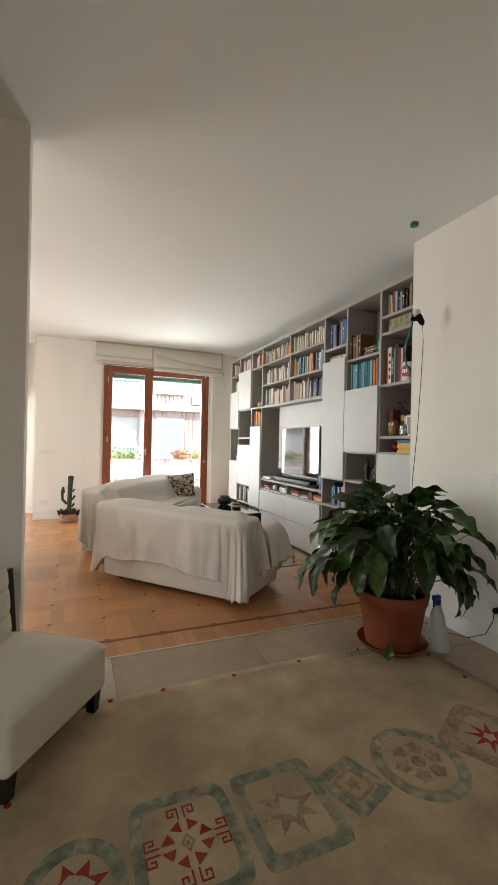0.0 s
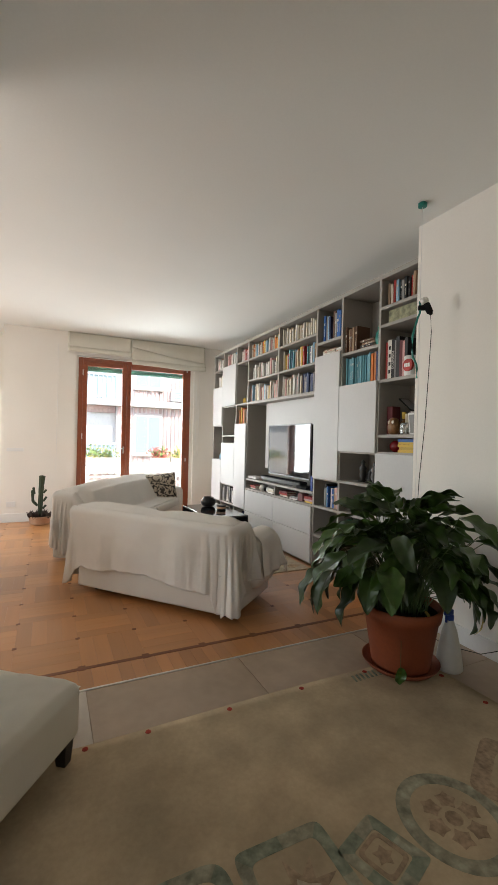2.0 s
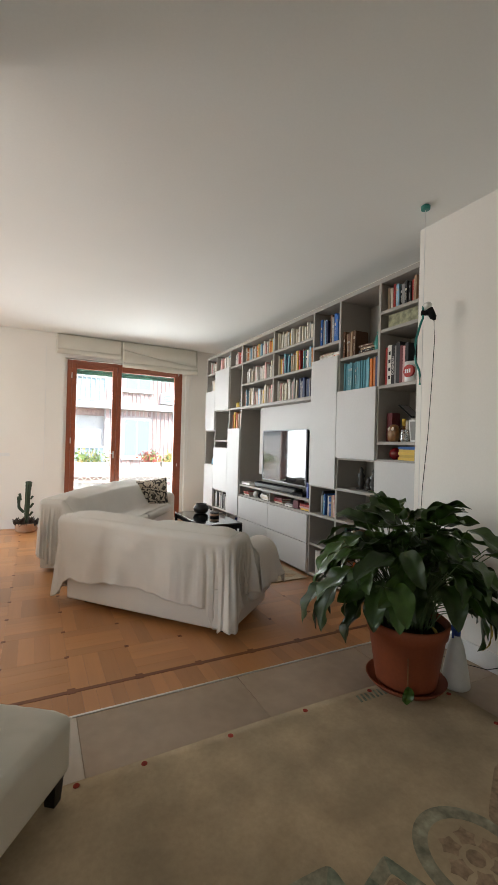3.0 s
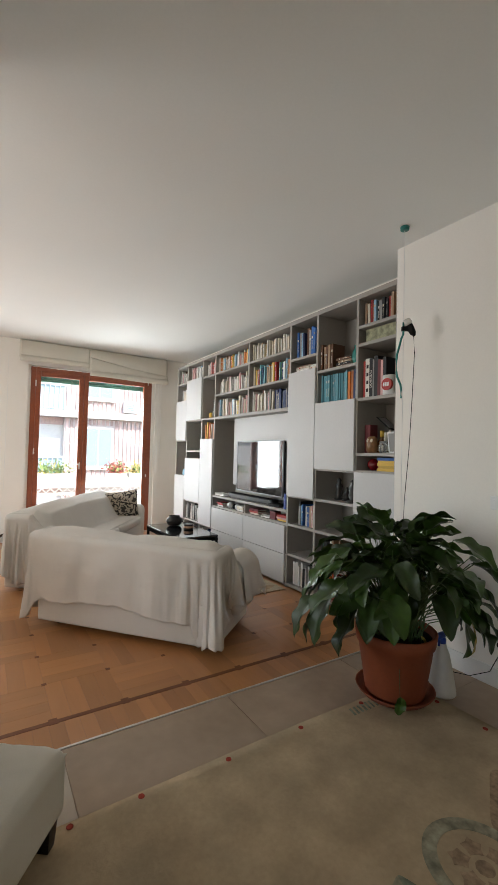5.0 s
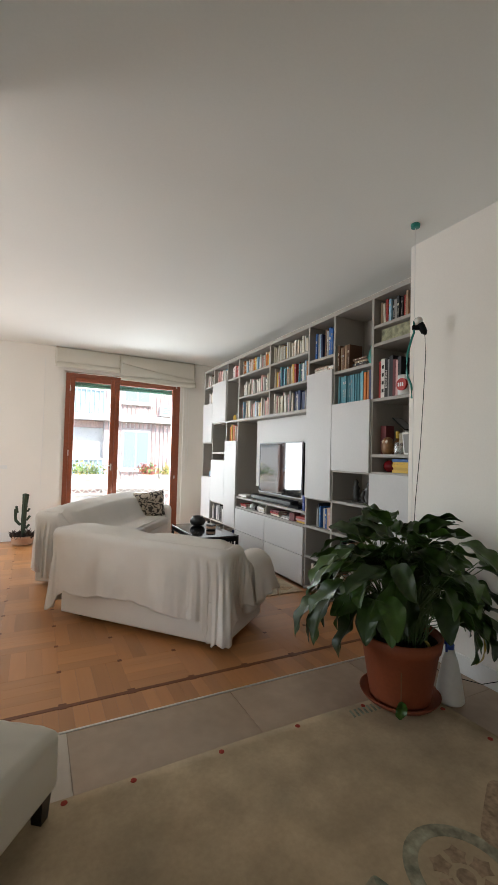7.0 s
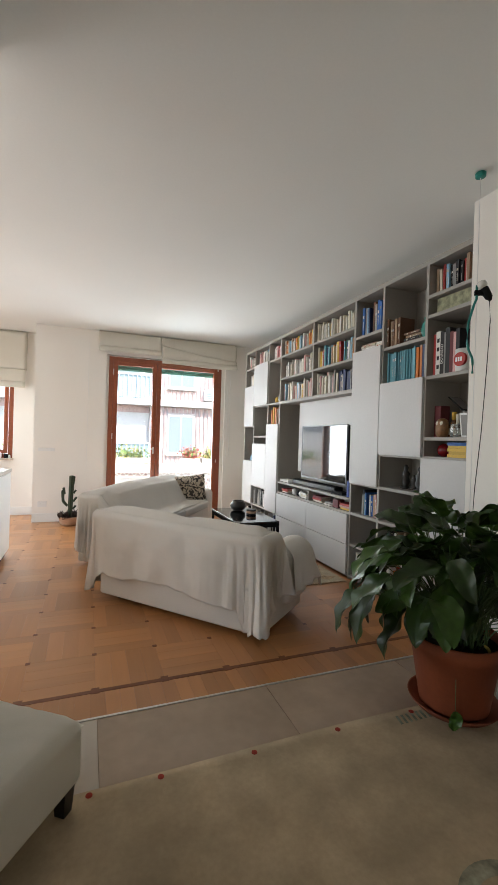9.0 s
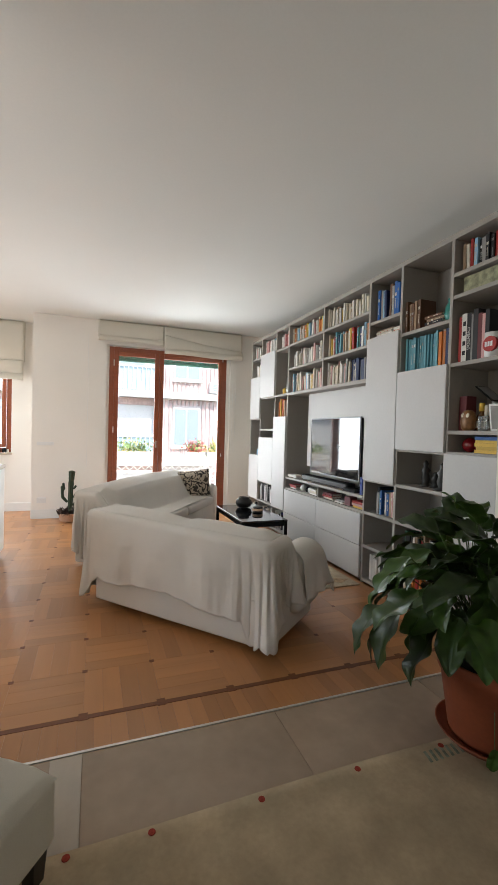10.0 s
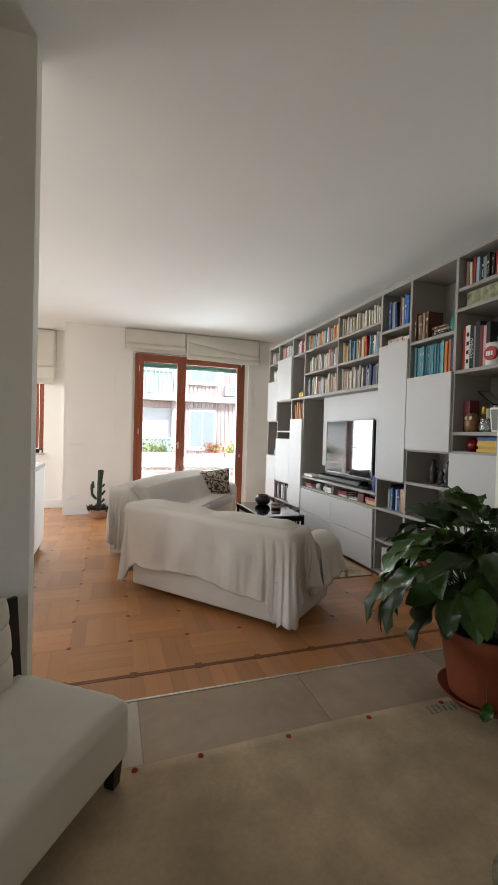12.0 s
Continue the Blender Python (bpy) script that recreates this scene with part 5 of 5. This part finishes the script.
card = thing("photo_frame", pose(BX + 0.15, 4.775, z + 0.243, 38, 0, 0), "slanting thin black photo frame resting on bottles", "frame")
part("surround", box(-0.055, 0.055, -0.085, 0.085, -0.004, 0.004, 0.002), BLACK, card)
part("picture", box(-0.046, 0.046, -0.076, 0.076, 0.0045, 0.006), COVER["grey"], card, "grey photograph")
fr = thing("picture_frame", pose(BX + 0.07, 4.635, z, 0, -8, 0), "small white standing picture frame", "frame")
part("surround", box(-0.008, 0.008, -0.05, 0.05, 0, 0.17, 0.003), WHITE_GLOSS, fr)
part("picture", box(-0.0098, -0.0082, -0.038, 0.038, 0.014, 0.156), COVER["grey"], fr, "grey faded picture")
row(a + 0.0, a + 0.10, z, 0.20, 0.25, ("cream", "white", "tan"), (0.02, 0.03), setback=0.15)
z = 1.206 + S
for y, r in ((4.895, 0.05), (4.80, 0.045)):
    solid("glass_ball", lathe([(r * 0.4, 0.0), (r * 0.9, r * 0.5), (r, r), (r * 0.85, r * 1.5), (r * 0.4, r * 1.9)], 24), material("ruby_glass", (0.20, 0.008, 0.012), 0.08, 0, 0, spec=0.7), pose(BX + 0.13, y, z), "dark red round glass ornament", "ornament", "glass ornaments", True)
stack(4.675, z, ("yellow", "yellow", "yellow", "yellow", "blue"), 0.20, 0.14, (0.018, 0.024), 0.03)

# vase, figurines and other things in the cells
solid("vase", lathe([(0.03, 0), (0.05, 0.01), (0.065, 0.06), (0.055, 0.12), (0.035, 0.15), (0.045, 0.165), (0.04, 0.165), (0.03, 0.15)], 28), TEAL, pose(BX + 0.10, 5.045, 2.113 + S), "squat glossy teal glass vase", "vase", "", True)


def figurine(y, z, h, mat, label, x=BX + 0.14, k=1.0):
    solid("figurine", lathe([(0.045 * k, 0), (0.045 * k, 0.012), (0.022 * k, 0.02), (0.034 * k, h * 0.3), (0.026 * k, h * 0.5), (0.036 * k, h * 0.62), (0.014 * k, h * 0.76), (0.022 * k, h * 0.88), (0.006, h)], 18), mat, pose(x, y, z), label, "figurine", "figurines", True)


figurine(5.30, 0.92 + S, 0.20, BLACK_WOOD, "dark carved wooden figurine on the shelf")
figurine(5.20, 0.92 + S, 0.12, BLACK_WOOD, "dark carved wooden figurine on the shelf")
figurine(5.07, 0.92 + S, 0.20, BLACK_WOOD, "dark carved wooden figurine on the shelf", BX + 0.08, 1.2)
figurine(8.05, 1.352 + S, 0.34, COVER["green"], "pale green bust on the shelf", BX + 0.10, 1.5)
figurine(8.02, 1.235 + S, 0.085, WHITE_GLOSS, "tiny white figurine on the shelf", BX + 0.06, 0.5)
figurine(8.09, 1.235 + S, 0.07, BLACK, "tiny black figurine on the shelf", BX + 0.06, 0.5)
solid("glass_jug", lathe([(0.03, 0), (0.045, 0.02), (0.05, 0.07), (0.03, 0.12), (0.03, 0.20), (0.04, 0.23), (0.036, 0.23)], 24), GLASSY, pose(BX + 0.08, 7.66, 1.806 + S), "clear glass jug in the bookcase", "jug", "", True)
solid("lime_jar", lathe([(0.03, 0), (0.036, 0.01), (0.036, 0.06), (0.02, 0.075)], 20), COVER["yellow"], pose(BX + 0.05, 7.72, 1.806 + S), "small lime-yellow jar in the bookcase", "jar", "", True)
solid("blue_jar", lathe([(0.03, 0), (0.036, 0.01), (0.03, 0.07), (0.02, 0.09)], 20), COVER["sky"], pose(BX + 0.05, 8.60, 0.965 + S), "small pale blue jar in the bookcase", "jar", "", True)

# lower cells, mostly hidden
a, b = cell(2)
row(a, b - 0.05, 0.03 + S, 0.18, 0.24, ("white", "black", "white", "grey"), (0.014, 0.03))
a, b = cell(1)
row(a + 0.06, b - 0.02, 0.33 + S, 0.18, 0.24, ("red", "white", "tan", "green", "black"), (0.014, 0.03))
a, b = cell(1)
row(a, b - 0.02, 0.03 + S, 0.18, 0.24, ("white", "black", "orange", "white", "red"), (0.014, 0.03))
a, b = cell(7)
row(a, b - 0.02, 0.03 + S, 0.16, 0.22, ("white", "black", "cream", "red"), (0.012, 0.03))
a, b = cell(6)
row(a + 0.03, b - 0.02, 0.33 + S, 0.18, 0.24, ("white", "white", "black", "white", "grey"), (0.012, 0.035), setback=0.03)
a, b = cell(6)
row(a, b - 0.02, 0.03 + S, 0.18, 0.24, ("white", "black", "cream", "grey"), (0.012, 0.03))
a, b = cell(5)
row(a, b - 0.02, 0.03 + S, 0.18, 0.24, ("white", "black", "navy", "white"), (0.012, 0.03))
vs, fs, ms = far_books
me = bpy.data.meshes.new("book_rows")
me.from_pydata(vs, [], fs)
slots = sorted(set(ms))
for k in slots:
    me.materials.append(PAPER if k == "pages" else COVER[k])
for poly, k in zip(me.polygons, ms):
    poly.material_index = slots.index(k)
tagged(new("book_rows", me), "rows of mixed books in the far and low cells", "books", "", "stuff")


# ---- outside: balcony and the house opposite ----
structure("ground", box(-150, 150, 9.9, 400, -9.3, -9.0), material("courtyard_paving", (0.30, 0.28, 0.26), 0.9, 0, 0.1, 3, 0, 0.1, 0.2), "pale paved courtyard far below the balcony", "ground")
structure("balcony_floor", box(-3.0, 5.0, 9.70, 11.15, -0.20, -0.02), PALE_STONE, "pale stone balcony floor", "floor")
structure("door_sill", box(DOOR_X0 - 0.04, DOOR_X1 + 0.06, YW + 0.005, 9.72, -0.011, 0.012, 0.003), PALE_STONE, "pale stone sill of the balcony door", "sill")


def balcony_railing():
    r = thing("balcony_railing", pose(0, 11.0, 0), "white balcony railing with a diagonal lattice", "railing")
    for z in (0.10, 0.48, 0.74):
        part("rail", box(-2.8, 4.8, -0.02, 0.02, z, z + 0.045, 0.004), WHITE_GLOSS, r)
    for i in range(9):
        part("post", box(-2.75 + 0.93 * i - 0.025, -2.75 + 0.93 * i + 0.025, -0.025, 0.025, -0.02, 0.80, 0.004), WHITE_GLOSS, r)
    for i in range(52):
        x = -2.7 + 0.145 * i
        for s in (1, -1):
            part("lattice_strip", tube([(x, 0.005 * s, 0.145), (x + 0.33 * s, 0.005 * s, 0.48)], 0.009, 4), WHITE_GLOSS, r)
            part("lattice_strip", tube([(x, 0.005 * s, 0.525), (x + 0.21 * s, 0.005 * s, 0.74)], 0.009, 4), WHITE_GLOSS, r)


balcony_railing()


def flower_box(x, w, inks, seed):
    rnd = random.Random(seed)
    b = thing("flower_box", pose(x, 11.0, 0.786), "planter with bright flowers and leaves on the railing", "planter", "flower boxes")
    part("trough", box(-w / 2, w / 2, -0.09, 0.09, 0.0, 0.10, 0.008), RENDER_WHITE, b)
    for ink, share in inks:
        bm = bmesh.new()
        for i in range(int(240 * share)):
            c = Vector((rnd.gauss(0, w * 0.24), rnd.gauss(0, 0.06), 0.10 + abs(rnd.gauss(0.07, 0.07))))
            q = Euler((rnd.uniform(0, 6), rnd.uniform(0, 6), rnd.uniform(0, 6))).to_matrix()
            s = rnd.uniform(0.02, 0.04)
            bm.faces.new([bm.verts.new(c + q @ (s * Vector(v))) for v in ((-1, -0.4, 0), (0, -0.6, 0.2), (1, 0, 0), (0, 0.6, 0.2))])
        tagged(part("foliage", bm, ink, b), kind="stuff")


FOLIAGE = material("box_foliage", (0.26, 0.38, 0.13), 0.6, 0, 0.3, 20, 0, 0, 3, (1, 1, 1), 0.4, 0, 0.4)
PETAL_RED = material("petal_red", (0.60, 0.20, 0.16), 0.6, 0, 0.2, 20, 0, 0, 3, (1, 1, 1), 0.4, 0, 0.3)
PETAL_YELLOW = material("petal_yellow", (0.72, 0.60, 0.22), 0.6, 0, 0.2, 20, 0, 0, 3, (1, 1, 1), 0.4, 0, 0.3)
flower_box(1.42, 0.75, ((FOLIAGE, 1.0), (PETAL_YELLOW, 0.4)), 1)
flower_box(2.62, 0.38, ((FOLIAGE, 0.4), (PETAL_RED, 1.0)), 2)
flower_box(3.10, 0.50, ((FOLIAGE, 0.5), (PETAL_YELLOW, 1.0)), 3)
flower_box(-1.0, 0.8, ((FOLIAGE, 1.0), (PETAL_YELLOW, 0.3)), 4)


def house_opposite():
    y = 22.0
    h = thing("apartment_building", pose(0, y, 0), "brick apartment house with white bands across the courtyard", "building")
    part("wall", box(3.25, 22, 0.0, 8, -9, 9.5), MORTAR, h, "brick wall with pale joints")
    part("wall", box(-22, 3.25, 0.35, 8, -9, 9.5), RENDER_WHITE, h, "white rendered wall")
    part("roof", box(-22.3, 22.3, -0.3, 8.3, 9.5, 9.9), RENDER_WHITE, h, "flat white roof edge")
    for z in (-3.5, -0.30, 2.72, 5.75):
        part("band", box(-22, 22, -0.35, 0.34, z, z + 0.28), RENDER_WHITE, h, "white storey band")
        part("brick_strip", box(-22, 3.24, 0.27, 0.349, z - 0.32, z), BRICK, h, "red brick strip")
    for z0 in (-3.2, 0.0, 3.05):
        ztop = z0 + 2.7
        for wx in (4.05, 6.9, 9.8):
            hi = z0 + (2.35 if z0 < 3 else 1.9)
            lo = z0 + 0.55
            w = part("window", box(wx, wx + 1.25, -0.055, -0.001, lo, hi), RENDER_WHITE, h, "white framed window")
            for k in range(2):
                part("pane", box(wx + 0.07 + 0.58 * k, wx + 0.60 + 0.58 * k, -0.066, -0.056, lo + 0.08, hi - 0.08), FACADE_GLASS, w)
            part("sill", box(wx - 0.06, wx + 1.31, -0.16, -0.056, lo - 0.09, lo - 0.001), RENDER_WHITE, w)
        # upright brick ribs between the windows
        x = 3.30
        while x < 12:
            if not any(wx - 0.1 < x < wx + 1.3 for wx in (4.05, 6.9, 9.8)):
                part("brick_rib", box(x, x + 0.115, -0.05, -0.001, z0 + 0.0, ztop - 0.02), BRICK, h)
            x += 0.19
        for wx in (4.05, 6.9, 9.8):
            for zz in ((z0, z0 + 0.44), (z0 + (2.45 if z0 < 3 else 2.0), ztop - 0.02)):
                for k in range(7):
                    part("brick_rib", box(wx + 0.19 * k, wx + 0.115 + 0.19 * k, -0.05, -0.001, *zz), BRICK, h)
        # balcony rail of the white part
        bz = z0 - 0.02
        for k in range(24):
            part("baluster", box(-1.2 + 0.19 * k, -1.17 + 0.19 * k, -0.30, -0.27, bz, bz + 1.0), RENDER_WHITE, h)
        part("rail", box(-1.3, 3.24, -0.32, -0.25, bz + 1.0, bz + 1.06), RENDER_WHITE, h)
        part("balcony_glass", box(-1.3, 3.24, -0.24, -0.22, bz, bz + 0.98), material("tinted_rail_glass", (0.34, 0.45, 0.50), 0.2, 0, 0, spec=0.6), h, "blue tinted balcony panel")
        if z0 != 0.0:
            part("balcony_door", box(0.6, 2.8, 0.28, 0.349, bz, bz + 2.2), FACADE_GLASS, h)
    ac = part("air_conditioner", box(5.70, 6.40, -0.34, -0.06, 3.06, 3.58, 0.02), WHITE_GLOSS, h, "white air conditioner unit")
    part("fan_grille", box(5.80, 6.16, -0.348, -0.341, 3.14, 3.48), FACADE_GLASS, ac)
    for k in range(5):
        part("grille_bar", box(5.78, 6.18, -0.358, -0.349, 3.15 + 0.08 * k, 3.165 + 0.08 * k), WHITE_GLOSS, ac)


house_opposite()


# ---- floors, piece by piece ----
GX, GY, CX, CY = 0.704, 4.752, 0.3525, 0.3685      # lattice of the parquet
floor = structure("floor_living", box(-3.5, XB, 4.525, 10.0, -0.0115, -0.004), FILLER, "oak parquet in basket weave with dark square inlays", "floor")
JOINT = 0.0006
shared = {}


def slab_mesh(w, d, mat, t=0.0075):
    key = (round(w, 4), round(d, 4), mat.name)
    if key not in shared:
        e = 0.0003
        me = bpy.data.meshes.new("plank")
        me.from_pydata([(0, 0, 0), (w, 0, 0), (w, d, 0), (0, d, 0), (0, 0, t - e), (w, 0, t - e), (w, d, t - e), (0, d, t - e), (e, e, t), (w - e, e, t), (w - e, d - e, t), (e, d - e, t)], [],
                       [(0, 1, 5, 4), (1, 2, 6, 5), (2, 3, 7, 6), (3, 0, 4, 7), (4, 5, 9, 8), (5, 6, 10, 9), (6, 7, 11, 10), (7, 4, 8, 11), (8, 9, 10, 11)])
        me.materials.append(mat)
        shared[key] = me
    return shared[key]


rest = {}


def piece(name, x0, x1, y0, y1, mat, near, parent, z=-0.0075, t=0.0075):
    if near:
        ob = new(name, slab_mesh(x1 - x0, y1 - y0, mat, t))
        ob.location = (x0, y0, z)
        ob.parent = parent
    else:
        vs, fs = rest.setdefault((parent.name, mat.name), ([], []))
        o = len(vs)
        e, zt = 0.0003, z + t
        vs += [(x0, y0, zt - e), (x1, y0, zt - e), (x1, y1, zt - e), (x0, y1, zt - e), (x0 + e, y0 + e, zt), (x1 - e, y0 + e, zt), (x1 - e, y1 - e, zt), (x0 + e, y1 - e, zt)]
        fs += [tuple(o + i for i in q) for q in ((0, 1, 5, 4), (1, 2, 6, 5), (2, 3, 7, 6), (3, 0, 4, 7), (4, 5, 6, 7))]


INLAY = 0.026
for i in range(-12, 8):
    for j in range(0, 15):
        x0, y0 = GX + i * CX, GY + j * CY
        x1, y1 = x0 + CX, y0 + CY
        if x0 > 3.0 or y0 > 9.95:
            continue
        near = -2 <= i <= 5 and j <= 7
        n = 4
        if (i + j) % 2 == 0:
            w = CX / n
            for k in range(n):
                piece("plank", x0 + k * w + JOINT / 2, x0 + (k + 1) * w - JOINT / 2, y0 + JOINT / 2, y1 - JOINT / 2, OAK_ACROSS, near, floor)
        else:
            w = CY / n
            for k in range(n):
                piece("plank", x0 + JOINT / 2, x1 - JOINT / 2, y0 + k * w + JOINT / 2, y0 + (k + 1) * w - JOINT / 2, OAK, near, floor)
        if j > 0:
            piece("inlay", x0 - INLAY / 2, x0 + INLAY / 2, y0 - INLAY / 2, y0 + INLAY / 2, DARK_OAK, -1 <= i <= 5 and j <= 6, floor, -0.0066, 0.0075)
# dark border line with square inlays, then a row of short boards to the threshold
x = -3.45
while x < 2.96:
    piece("border_strip", x, min(2.99, x + CX * 2) - JOINT, GY - 0.029, GY - 0.001, DARK_OAK, x > -0.4, floor, -0.0066, 0.0075)
    x += CX * 2
for i in range(-11, 7):
    xx = GX + i * CX
    piece("inlay", xx - 0.020, xx + 0.020, GY - 0.036, GY + 0.014, DARK_OAK, i >= -2, floor, -0.0060, 0.0075)
x = -3.48
while x < 2.96:
    piece("plank", x + JOINT / 2, x + CX / 5 - JOINT / 2, 4.527, GY - 0.030, OAK_ACROSS, x > -0.2, floor)
    x += CX / 5
# boards under the bookcase's foot and by the door sill
piece("plank", 2.998, XB - 0.001, 4.56, 9.32, OAK, False, floor)

hall = structure("floor_hall", box(-1.6, XW, -0.6, 4.513, -0.0115, -0.004), GROUT, "large beige stone tiles with thin joints", "floor")
TX, TW, TD = 0.708, 0.842, 0.60
for i in range(-3, 3):
    for j in range(0, 9):
        x0, y1 = TX + i * TW, 4.512 - j * TD
        x1, y0 = x0 + TW, max(-0.59, y1 - TD)
        x0, x1 = max(-1.59, x0), min(XW - 0.002, x1)
        if x1 - x0 < 0.03 or y1 - y0 < 0.03:
            continue
        if i == -1 and j == 0:
            piece("tile", x1 - 0.118, x1 - 0.0015, y0 + 0.0015, y1 - 0.0015, PALE_STONE, True, hall)
            x1 -= 0.118
        piece("tile", x0 + 0.0015, x1 - 0.0015, y0 + 0.0015, y1 - 0.0015, STONE, True, hall)
structure("threshold_strip", box(0.247, XW - 0.002, 4.5135, 4.5265, -0.003, 0.0028, 0.001), BRASS, "thin metal strip between stone and parquet", "threshold")

for (owner, mat), (vs, fs) in rest.items():
    me = bpy.data.meshes.new("far_planks")
    me.from_pydata(vs, [], fs)
    me.materials.append(bpy.data.materials[mat])
    ob = new("far_planks", me)
    ob.parent = bpy.data.objects[owner]
    tagged(ob, kind="stuff")
